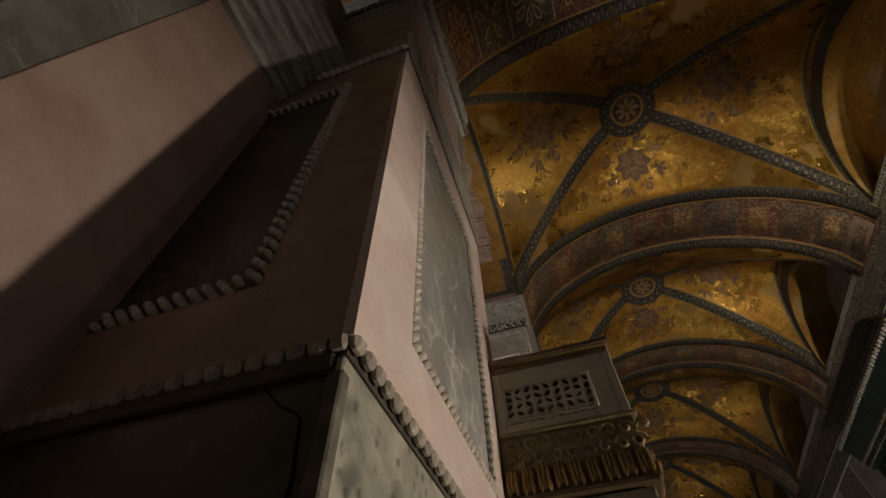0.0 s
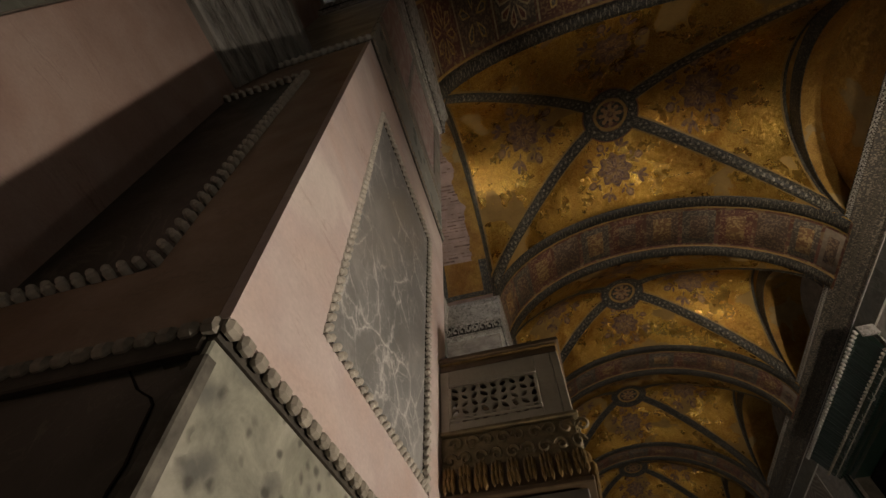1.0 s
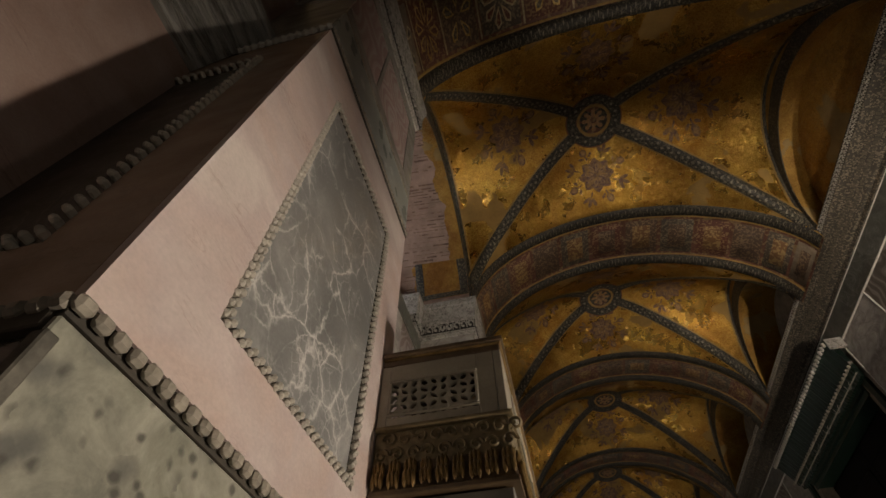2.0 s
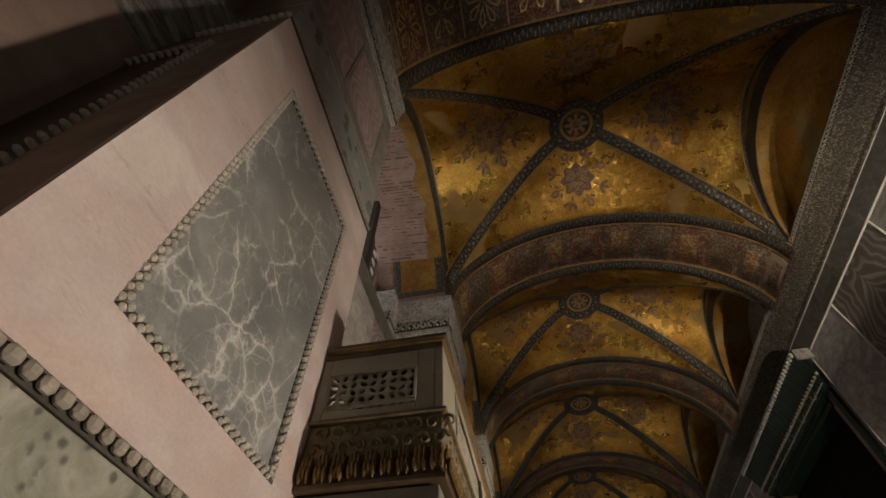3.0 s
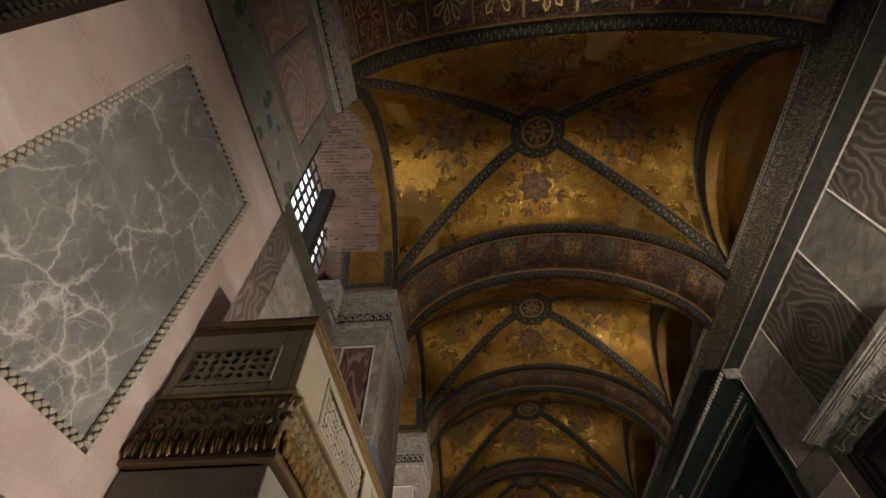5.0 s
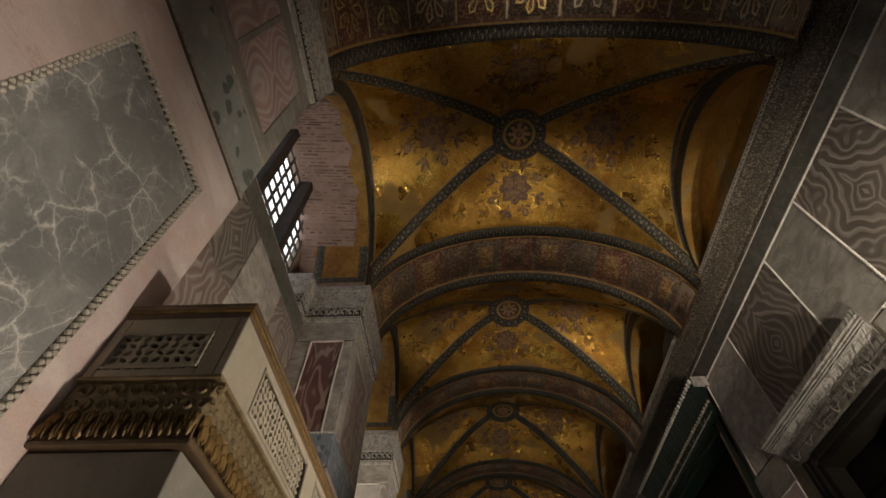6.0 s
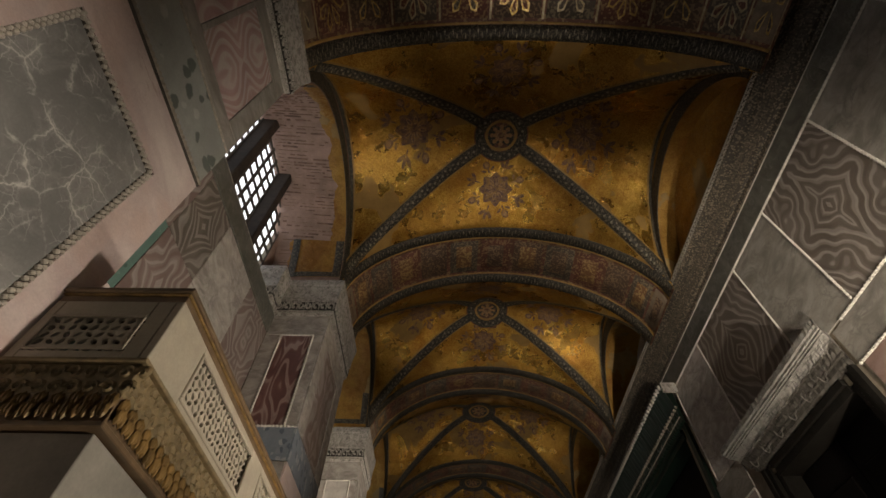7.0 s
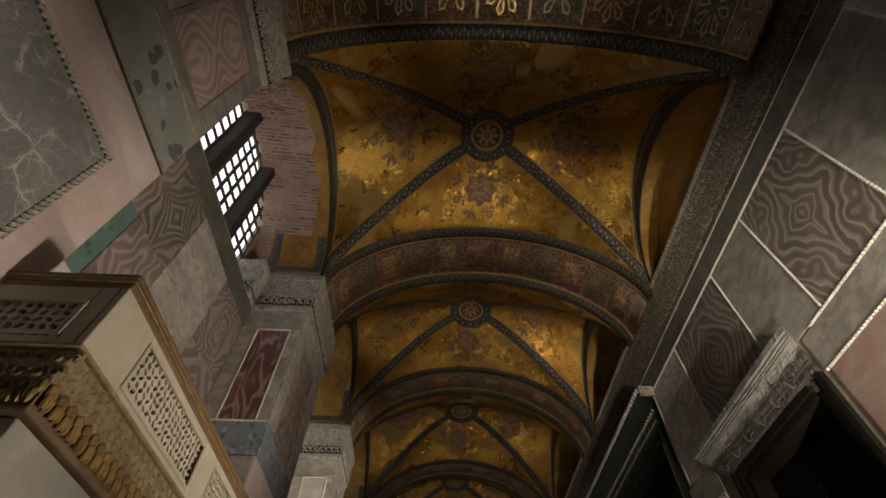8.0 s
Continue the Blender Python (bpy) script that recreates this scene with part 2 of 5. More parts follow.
def tilted(nt, co, tilts):
    """A normal that leans at random from piece to piece; tilts: (pieces to the metre, lean)."""
    geo = nt.nodes.new("ShaderNodeNewGeometry")
    out = geo.outputs["Normal"]
    for scale, lean in tilts:
        v = nd(nt, "TexVoronoi", Scale=scale, Randomness=0.8)
        nt.links.new(co, v.inputs["Vector"])
        off = nd(nt, "VectorMath", operation="SUBTRACT")
        nt.links.new(v.outputs["Color"], off.inputs[0])
        off.inputs[1].default_value = (0.5, 0.5, 0.5)
        mul = nd(nt, "VectorMath", operation="MULTIPLY")
        nt.links.new(off.outputs[0], mul.inputs[0])
        mul.inputs[1].default_value = (lean, lean, lean)
        add = nd(nt, "VectorMath", operation="ADD")
        nt.links.new(out, add.inputs[0])
        nt.links.new(mul.outputs[0], add.inputs[1])
        out = add.outputs[0]
    fit = nd(nt, "VectorMath", operation="NORMALIZE")
    nt.links.new(out, fit.inputs[0])
    return fit.outputs[0]


def gold_mosaic(name, g1, g2, plaster, metal=0.85, rough=0.34, lean=0.3):
    """Gold glass tesserae set at uneven angles, stained, with patches of bare ochre plaster."""
    m, nt, b = mk(name, rough)
    co = coords(nt, False)
    tes = nd(nt, "TexVoronoi", Scale=58.0, Randomness=0.55)
    nt.links.new(co, tes.inputs["Vector"])
    sep = nt.nodes.new("ShaderNodeSeparateColor")
    nt.links.new(tes.outputs["Color"], sep.inputs[0])
    col = ramp(nt, sep.outputs[1], [(0.0, g1), (1.0, g2)])
    big = noise_tex(nt, co, 0.8, 7, 0.62, 0.3)
    stain = ramp(nt, big, [(0.34, (0.6, 0.47, 0.36)), (0.6, grey(1.0))])
    col = mix(nt, 1.0, col, stain, "MULTIPLY")
    mott = ramp(nt, noise_tex(nt, co, 4.2, 9, 0.72, 0.5), [(0.36, (0.5, 0.4, 0.3)), (0.56, grey(1.0))])
    col = mix(nt, 0.4, col, mix(nt, 1.0, col, mott, "MULTIPLY"))
    patch = ramp(nt, noise_tex(nt, co, 0.62, 4, 0.5, 0.5), [(0.6, grey(0.0)), (0.61, grey(1.0))])
    old = ramp(nt, noise_tex(nt, co, 2.2, 8, 0.65), [(0.3, tuple(v * 0.6 for v in plaster)), (0.7, plaster)])
    col = mix(nt, patch, col, old)
    nt.links.new(col, b.inputs["Base Color"])
    wear = ramp(nt, noise_tex(nt, co, 1.7, 6, 0.6), [(0.38, grey(metal * 0.75)), (0.6, grey(metal))])
    nt.links.new(mix(nt, patch, wear, (0.0, 0.0, 0.0)), b.inputs["Metallic"])
    rr = ramp(nt, noise_tex(nt, co, 1.4, 6, 0.65), [(0.35, grey(rough - 0.08)), (0.65, grey(rough + 0.2))])
    nt.links.new(mix(nt, patch, rr, (0.75, 0.75, 0.75)), b.inputs["Roughness"])
    n = nd(nt, "Bump", Strength=0.4, Distance=0.03)
    nt.links.new(mix(nt, 0.3, noise_tex(nt, co, 3.4, 6, 0.65), tes.outputs["Distance"]), n.inputs["Height"])
    lay = nd(nt, "Mix", data_type="VECTOR")
    nt.links.new(patch, lay.inputs[0])
    nt.links.new(tilted(nt, co, ((58.0, lean), (15.0, lean * 0.8))), lay.inputs[4])
    geo = nt.nodes.new("ShaderNodeNewGeometry")
    nt.links.new(geo.outputs["Normal"], lay.inputs[5])
    nt.links.new(lay.outputs[1], n.inputs["Normal"])
    nt.links.new(n.outputs[0], b.inputs["Normal"])
    return m


def flecked(name, ground, fleck, scale=30, amount=0.5, rough=0.6, metal=0.0):
    m, nt, b = mk(name, rough, metal)
    co = coords(nt, False)
    v = nd(nt, "TexVoronoi", Scale=scale, Randomness=0.8)
    nt.links.new(co, v.inputs["Vector"])
    sep = nt.nodes.new("ShaderNodeSeparateColor")
    nt.links.new(v.outputs["Color"], sep.inputs[0])
    f = ramp(nt, sep.outputs[0], [(1 - amount - 0.05, grey(0.0)), (1 - amount + 0.05, grey(1.0))])
    col = mix(nt, f, ground, fleck)
    col, fine = vary(nt, co, col, 0.45, 1.8)
    nt.links.new(col, b.inputs["Base Color"])
    bump(nt, b, v.outputs["Distance"], 0.4, 0.01)
    return m


def faded(name, dark, light, under):
    """Old mosaic ornament, mottled and worn through to the gold ground in places."""
    m, nt, b = mk(name, 0.5, 0.25)
    co = coords(nt, False)
    v = nd(nt, "TexVoronoi", Scale=44.0, Randomness=0.7)
    nt.links.new(co, v.inputs["Vector"])
    sep = nt.nodes.new("ShaderNodeSeparateColor")
    nt.links.new(v.outputs["Color"], sep.inputs[0])
    col = ramp(nt, sep.outputs[0], [(0.3, dark), (0.95, light)])
    worn = ramp(nt, noise_tex(nt, co, 9.0, 8, 0.7), [(0.44, grey(0.0)), (0.62, grey(0.85))])
    col = mix(nt, worn, col, under)
    nt.links.new(col, b.inputs["Base Color"])
    bump(nt, b, v.outputs["Distance"], 0.3, 0.008)
    return m


def plain(name, c, rough=0.6, metal=0.0, amount=0.35, scale=3.0, bmp=0.15):
    m, nt, b = mk(name, rough, metal)
    co = coords(nt)
    n = noise_tex(nt, co, scale * 3, 6, 0.6)
    col = ramp(nt, n, [(0.3, tuple(v * (1 - amount) for v in c)), (0.7, c)])
    col, fine = vary(nt, co, col, amount, scale)
    nt.links.new(col, b.inputs["Base Color"])
    bump(nt, b, fine, bmp, 0.006)
    return m


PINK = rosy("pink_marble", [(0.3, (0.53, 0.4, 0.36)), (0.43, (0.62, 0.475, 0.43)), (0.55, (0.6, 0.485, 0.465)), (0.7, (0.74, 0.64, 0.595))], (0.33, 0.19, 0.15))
# Pink marble darkened; dimmer light on recess and east slabs is in the colour.
PINKD = rosy("dimmed_pink_marble", [(0.3, (0.22, 0.137, 0.11)), (0.5, (0.285, 0.192, 0.16)), (0.75, (0.35, 0.262, 0.23))], (0.13, 0.065, 0.05), 0.45)
# Frame marble turned brown: the shade on the pier's side is in its colour.
SHADEDM = rosy("shaded_side_marble", [(0.3, (0.24, 0.155, 0.1)), (0.5, (0.33, 0.22, 0.15)), (0.75, (0.42, 0.3, 0.22))], (0.13, 0.08, 0.05), 0.4)
GREYV = webbed("grey_veined_marble", (0.185, 0.184, 0.18), (0.25, 0.246, 0.24), (0.72, 0.69, 0.66), 3.9)
DARKV = marble("dark_green_marble", (0.026, 0.024, 0.018), (0.058, 0.052, 0.037), (0.22, 0.2, 0.15), 1.6, 2.0, 0.016, 0.5, 0.35)
PROC = marble("grey_white_marble", (0.31, 0.275, 0.245), (0.56, 0.525, 0.48), (0.2, 0.18, 0.17), 2.2, 1.5, 0.045, 0.6, 0.4, (1, 1, 1.6), 1.4)
GREYS = marble("dull_grey_marble", (0.2, 0.185, 0.16), (0.36, 0.335, 0.3), (0.11, 0.105, 0.095), 2.0, 1.6, 0.04, 0.5, 0.4, (1, 1, 1.8), 1.2)
PALE = marble("pale_marble", (0.5, 0.47, 0.43), (0.72, 0.69, 0.64), (0.3, 0.28, 0.26), 1.8, 1.5, 0.03, 0.4, 0.4)
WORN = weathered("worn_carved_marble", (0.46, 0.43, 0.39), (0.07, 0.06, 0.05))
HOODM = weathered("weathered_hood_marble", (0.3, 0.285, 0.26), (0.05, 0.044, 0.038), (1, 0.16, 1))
BEDM = weathered("dark_underside_marble", (0.085, 0.077, 0.065), (0.018, 0.015, 0.012), (1, 0.3, 1))
GREENB = breccia("green_breccia", (0.37, 0.385, 0.36), (0.055, 0.08, 0.07), (0.52, 0.53, 0.5), 7.5)
SPECK = spotted("pale_green_speckled_marble")
TEAL = breccia("teal_marble", (0.13, 0.22, 0.19), (0.05, 0.09, 0.08), (0.2, 0.3, 0.27), 12)
BLUEB = breccia("blue_grey_breccia", (0.24, 0.28, 0.33), (0.1, 0.13, 0.18), (0.45, 0.46, 0.48), 10)
WAVYB = wavy("brown_wavy_marble", (0.13, 0.107, 0.09), (0.175, 0.15, 0.13), (0.33, 0.3, 0.27), 1.7, nscale=1.3, lin=27.0)
WAVYP = wavy("pink_wavy_marble", (0.4, 0.25, 0.235), (0.47, 0.345, 0.325), (0.55, 0.49, 0.46), 3.0, nscale=0.9, lin=14.0)
WAVYR = wavy("red_wavy_marble", (0.15, 0.07, 0.065), (0.21, 0.105, 0.095), (0.42, 0.31, 0.28), 1.5, False, nscale=3.4, stretch=0.3)
WAVYQ = wavy("grey_pink_wavy_marble", (0.21, 0.145, 0.13), (0.27, 0.215, 0.195), (0.4, 0.355, 0.325), 2.3, nscale=1.3, lin=19.0)
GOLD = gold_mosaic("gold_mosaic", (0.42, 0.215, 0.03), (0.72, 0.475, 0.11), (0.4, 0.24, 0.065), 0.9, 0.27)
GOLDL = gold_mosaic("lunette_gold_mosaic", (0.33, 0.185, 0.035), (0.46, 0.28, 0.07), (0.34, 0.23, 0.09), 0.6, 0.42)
RIB = flecked("dark_rib_mosaic", (0.034, 0.029, 0.022), (0.15, 0.13, 0.09), 46, 0.3, 0.55, 0.1)
RIBDOT = faded("rib_ornament", (0.16, 0.145, 0.11), (0.36, 0.32, 0.24), (0.1, 0.085, 0.06))
LINE = plain("red_outline", (0.3, 0.12, 0.04), 0.6)
OCHRE = plain("ochre_outline", (0.5, 0.3, 0.08), 0.5)
REDPAINT = flecked("red_painted_mosaic", (0.17, 0.07, 0.045), (0.3, 0.2, 0.1), 16, 0.3)
ROSE = faded("rosette_mosaic", (0.1, 0.05, 0.04), (0.2, 0.12, 0.085), (0.34, 0.19, 0.05))
ROSEY = faded("rosette_petal", (0.24, 0.13, 0.075), (0.42, 0.28, 0.15), (0.36, 0.2, 0.06))
BRICK = plain("stripped_plaster", (0.41, 0.28, 0.23), 0.85, amount=0.3, scale=1.5)
BRICKD = plain("old_brick", (0.3, 0.185, 0.14), 0.9, amount=0.5)
CREAM = plain("cream_painted_wood", (0.47, 0.42, 0.33), 0.5, amount=0.2, scale=1.5)
GILT = plain("worn_gilding", (0.36, 0.22, 0.07), 0.55, 0.1, 0.5, 6)
WOODB = plain("brown_moulding", (0.2, 0.13, 0.07), 0.5, amount=0.4)
# On the door leaves this near-black carries the doorway's shade in its colour.
BLACK = plain("near_black", (0.008, 0.006, 0.005), 0.6)
IRON = plain("iron", (0.35, 0.33, 0.3), 0.45, 0.6)
FLOORM = marble("floor_marble", (0.07, 0.065, 0.056), (0.12, 0.11, 0.098), (0.16, 0.15, 0.135), 1.0, 0.8, 0.04, 0.5, 0.35)
GREENH = plain("green_marble", (0.012, 0.034, 0.022), 0.4, amount=0.5)
DENT = plain("dentil_marble", (0.68, 0.62, 0.53), 0.5, amount=0.3, scale=6)
PLAST = plain("old_plaster", (0.32, 0.27, 0.2), 0.85)

PETALP = flecked("gilt_blossom", (0.55, 0.36, 0.11), (0.75, 0.55, 0.24), 30, 0.4, 0.36, 0.7)
PETALQ = flecked("buff_blossom", (0.5, 0.39, 0.22), (0.6, 0.5, 0.32), 30, 0.4, 0.4, 0.4)
PANELA = flecked("faded_red_panel", (0.16, 0.055, 0.035), (0.33, 0.2, 0.1), 26, 0.34)
PANELB = flecked("faded_brown_panel", (0.12, 0.07, 0.045), (0.27, 0.18, 0.1), 28, 0.36)
PANELC = flecked("grey_green_panel", (0.1, 0.075, 0.055), (0.24, 0.19, 0.12), 26, 0.36)
PANELD = plain("pale_painted_panel", (0.33, 0.25, 0.17), 0.7, amount=0.4)
PANELE = flecked("ochre_panel", (0.22, 0.11, 0.045), (0.42, 0.27, 0.11), 22, 0.42)
BEADD = plain("dull_bead_marble", (0.5, 0.44, 0.36), 0.55, amount=0.45, scale=7)
ROPEM = plain("bead_marble", (0.74, 0.7, 0.63), 0.5, amount=0.25, scale=5)
# Darker copy of the carved marble, with shade put into its colour.
DARKCARVE = plain("carved_marble_in_shade", (0.2, 0.18, 0.145), 0.7, amount=0.55, scale=9)
WOODD = plain("old_dark_timber", (0.06, 0.045, 0.035), 0.8, amount=0.4)
GRILLE = plain("window_grille", (0.12, 0.1, 0.085), 0.7)
# Dark tone that imitates the shade behind the pier cornice carving.
GROUNDD = plain("frieze_ground_shade", (0.045, 0.04, 0.034), 0.8, amount=0.4)
BODYM = plain("dull_grey_white_paint", (0.29, 0.27, 0.235), 0.55, amount=0.3, scale=1.2)
# Grey jamb marble made almost black: the doorway's shade is in its colour.
DARKJ = plain("shaded_jamb_marble", (0.022, 0.02, 0.017), 0.5, amount=0.4)
# Sheen cut so that the shaded doorway stays black under the lamps.
for dull in (BLACK, DARKJ):
    dull.node_tree.nodes["Principled BSDF"].inputs["Specular IOR Level"].default_value = 0.1
GREENS = marble("grey_green_strip", (0.075, 0.075, 0.062), (0.165, 0.16, 0.138), (0.28, 0.28, 0.26), 3.0, 2.5, 0.03, 0.5, 0.4)
CARVED = flecked("carved_brown_marble", (0.05, 0.041, 0.03), (0.19, 0.155, 0.11), 40, 0.3, 0.65)
CARVEDL = plain("dark_carved_leaf", (0.12, 0.098, 0.07), 0.65, amount=0.45, scale=8)
FRETM = plain("fret_marble", (0.74, 0.68, 0.57), 0.6, amount=0.4, scale=6)
RAILM = plain("brown_rail_marble", (0.09, 0.074, 0.055), 0.65, amount=0.45, scale=5)
FRIEZE = plain("dull_gilt_carving", (0.36, 0.27, 0.14), 0.6, 0.1, 0.5, 5)


# ---- builders ----
def mesh_of(bm, name, mat):
    me = bpy.data.meshes.new(name)
    bm.normal_update()
    bm.to_mesh(me)
    bm.free()
    me.materials.append(mat)
    return me


def part(name, bm, mat, parent=None, label="", smooth=False):
    ob = new(name, mesh_of(bm, name, mat))
    if smooth:
        for p in ob.data.polygons:
            p.use_smooth = True
    if parent:
        ob.parent = parent
    return tagged(ob, label)


def add_box(bm, x0, x1, y0, y1, z0, z1):
    vs = [bm.verts.new(p) for p in ((x0, y0, z0), (x1, y0, z0), (x1, y1, z0), (x0, y1, z0), (x0, y0, z1), (x1, y0, z1), (x1, y1, z1), (x0, y1, z1))]
    for f in ((3, 2, 1, 0), (4, 5, 6, 7), (0, 1, 5, 4), (1, 2, 6, 5), (2, 3, 7, 6), (3, 0, 4, 7)):
        bm.faces.new([vs[i] for i in f])
    return vs


def slab(name, x0, x1, y0, y1, z0, z1, mat, parent=None, label="", bev=0.005):
    """A bevelled block with its origin in its middle."""
    bm = bmesh.new()
    c = ((x0 + x1) / 2, (y0 + y1) / 2, (z0 + z1) / 2)
    add_box(bm, x0 - c[0], x1 - c[0], y0 - c[1], y1 - c[1], z0 - c[2], z1 - c[2])
    if bev:
        bmesh.ops.bevel(bm, geom=bm.edges[:], offset=bev, segments=1, affect="EDGES")
    ob = part(name, bm, mat, parent, label)
    ob.location = c
    return ob


def sweep(name, profile, y0, y1, mat, parent=None, label="", mitre=0.0, axis="y"):
    """A moulding: a closed profile of (x, z) drawn along y; mitre draws the ends in by that share of the depth."""
    bm = bmesh.new()
    rows = []
    n = 24
    for i in range(n + 1):
        f = i / n
        row = []
        for x, z in profile:
            d = mitre * (abs(x - mitre_ref(profile)) if mitre else 0.0)
            a, b = y0 + d, y1 - d
            y = a + (b - a) * f
            row.append(bm.verts.new((x, y, z) if axis == "y" else (y, x, z)))
        rows.append(row)
    m = len(profile)
    for r0, r1 in zip(rows, rows[1:]):
        for j in range(m):
            bm.faces.new((r0[j], r0[(j + 1) % m], r1[(j + 1) % m], r1[j]))
    bm.faces.new(rows[0][::-1])
    bm.faces.new(rows[-1])
    bmesh.ops.recalc_face_normals(bm, faces=bm.faces[:])
    return part(name, bm, mat, parent, label)


def mitre_ref(profile):
    return min(profile, key=lambda p: -p[1])[0]


def empty(name):
    ob = new(name)
    ob.empty_display_size = 0.3
    return ob


# ---- shape of the vault ----
def S(u):
    return max(0.0, 1 - u * u) ** 0.57


def vault_z(u, v):
    z = ZS + RISE * max(S(u), S(v)) + DOME * (max(0, 1 - u * u) * max(0, 1 - v * v)) ** 1.3
    if u > 0:
        z += 0.35 * u ** 3 * max(0, 1 - v * v)
    return z


def vault_point(k, x, y, off=0.0):
    """The point of bay k's vault over (x, y), moved inwards by off."""
    def z_at(px, py):
        return vault_z(max(-1, min(1, px / A)), max(-1, min(1, (py - yc(k)) / hb(k))))
    z = z_at(x, y)
    if off:
        e = 0.02
        nx = (z_at(x + e, y) - z_at(x - e, y)) / (2 * e)
        ny = (z_at(x, y + e) - z_at(x, y - e)) / (2 * e)
        n = Vector((nx, ny, -1)).normalized()
        return Vector((x, y, z)) + n * off
    return Vector((x, y, z))


def conform(bm, k, rows, off):
    """Skin rows of plan points over the vault."""
    grid = [[bm.verts.new(vault_point(k, x, y, off)) for x, y in row] for row in rows]
    for r0, r1 in zip(grid, grid[1:]):
        for j in range(len(r0) - 1):
            bm.faces.new((r0[j], r0[j + 1], r1[j + 1], r1[j]))


def face_down(bm):
    bm.normal_update()
    flip = [f for f in bm.faces if f.normal.z > 0]
    bmesh.ops.reverse_faces(bm, faces=flip)


def build_vault(k):
    y0 = yc(k)
    bm = bmesh.new()
    n = 72
    ts = [math.sin((i / n - 0.5) * math.pi) for i in range(n + 1)]
    rows = [[(A * u, y0 + hb(k) * v) for u in ts] for v in ts]
    conform(bm, k, rows, 0.0)
    face_down(bm)
    vault = part("vault", bm, GOLD, None, "", True)
    tagged(vault, "weathered gold mosaic groin vault with dark ribs", "vault", "narthex vaults", "structure")
    detail = k in (0, 1, 2, 3)
    boss = (0.0, y0 + 0.1)
    for sx in (-1, 1):
        for sy in (-1, 1):
            for w, off, mat, nm in ((0.19, 0.022, OCHRE, "rib_outline"), (0.145, 0.034, RIB, "groin_rib")):
                bm = bmesh.new()
                rows = []
                for i in range(31):
                    f = 0.02 + 0.96 * math.sin(i / 30 * math.pi / 2)
                    cx, cy = boss[0] + sx * A * f - boss[0] * f, boss[1] + (y0 + sy * hb(k) - boss[1]) * f
                    dx, dy = sx * A, sy * hb(k)
                    l = math.hypot(dx, dy)
                    px, py = -dy / l, dx / l
                    ww = w * (1 - 0.35 * f)
                    rows.append([(cx + px * ww * j, cy + py * ww * j) for j in (-1, -0.5, 0, 0.5, 1)])
                conform(bm, k, rows, off)
                face_down(bm)
                part(nm, bm, mat, vault, "", True)
    for sx in (-1, 1):
        for w0, w1, off, mat, nm in ((0.0, 0.08, 0.02, RIB, "edge_band"), (0.08, 0.12, 0.012, OCHRE, "edge_line")):
            bm = bmesh.new()
            rows = []
            for i in range(41):
                v = math.sin((i / 40 - 0.5) * math.pi) * 0.995
                rows.append([(sx * (A - w0 - (w1 - w0) * j / 2), y0 + hb(k) * v) for j in range(3)])
            conform(bm, k, rows, off)
            face_down(bm)
            part(nm, bm, mat, vault, "", True)
    if k in (0, 1):
        for sx in (-1, 1):
            for sy in (-1, 1):
                bm = bmesh.new()
                l = math.hypot(A, hb(k))
                px, py = -sy * hb(k) / l, sx * A / l
                for i in range(46):
                    f = 0.17 + 0.8 * math.sin((i + 0.5) / 46 * math.pi / 2)
                    cx, cy = boss[0] + (sx * A - boss[0]) * f, boss[1] + (y0 + sy * hb(k) - boss[1]) * f
                    ww = 0.145 * (1 - 0.35 * f)
                    df = 0.36 * math.cos((i + 0.5) / 46 * math.pi / 2) / 46 + 0.0012
                    tx, ty = sx * A * df, sy * hb(k) * df
                    for off in (-0.42, 0.42) if i % 2 else (0.0,):
                        ox, oy = cx + px * ww * off, cy + py * ww * off
                        h = ww * (0.2 if i % 2 else 0.34)
                        ring = ((ox - tx, oy - ty), (ox + px * h, oy + py * h), (ox + tx, oy + ty), (ox - px * h, oy - py * h))
                        bm.faces.new([bm.verts.new(vault_point(k, x, y, 0.041)) for x, y in ring])
                face_down(bm)
                tagged(part("rib_ornament", bm, RIBDOT, vault), kind="stuff")
        bm = bmesh.new()
        for i in range(28):
            a = i * math.pi / 14
            for rr, h in ((0.545, 0.045),) if i % 2 else ((0.48, 0.02), (0.61, 0.02)):
                ring = [(boss[0] + rr * math.cos(a) + h * math.cos(a + t), boss[1] + rr * math.sin(a) + h * math.sin(a + t)) for t in (0, math.pi / 2, math.pi, -math.pi / 2)]
                bm.faces.new([bm.verts.new(vault_point(k, x, y, 0.047)) for x, y in ring])
        face_down(bm)
        tagged(part("ring_ornament", bm, RIBDOT, vault), kind="stuff")
    # medallion at the crown
    for r0, r1, off, mat, nm in ((0.43, 0.66, 0.04, RIB, "medallion_ring"), (0.0, 0.43, 0.03, REDPAINT, "medallion"), (0.34, 0.41, 0.045, OCHRE, "medallion_line"), (0.64, 0.69, 0.03, LINE, "medallion_edge")):
        bm = bmesh.new()
        rows = [[(boss[0] + r * math.cos(a), boss[1] + r * math.sin(a)) for a in [i * math.pi / 24 for i in range(49)]] for r in (max(r0, 0.005), (r0 + r1) / 2, r1)]
        conform(bm, k, rows, off)
        face_down(bm)
        part(nm, bm, mat, vault, "", True)
    if not detail:
        return vault
    petals(vault, k, boss[0], boss[1], 0.3, 0.05, 0.0, 8, ROSEY, "medallion_petals")
    f = hb(k) / 2.3
    for cx, cy, sy in ((-2.16, -0.22, 1.4), (2.0, -0.06, 1.4), (-0.08, 1.42, 1.0), (-0.04, -1.6, 1.0)):
        rosette(vault, k, cx, y0 + cy * f, sy * f)
    return vault


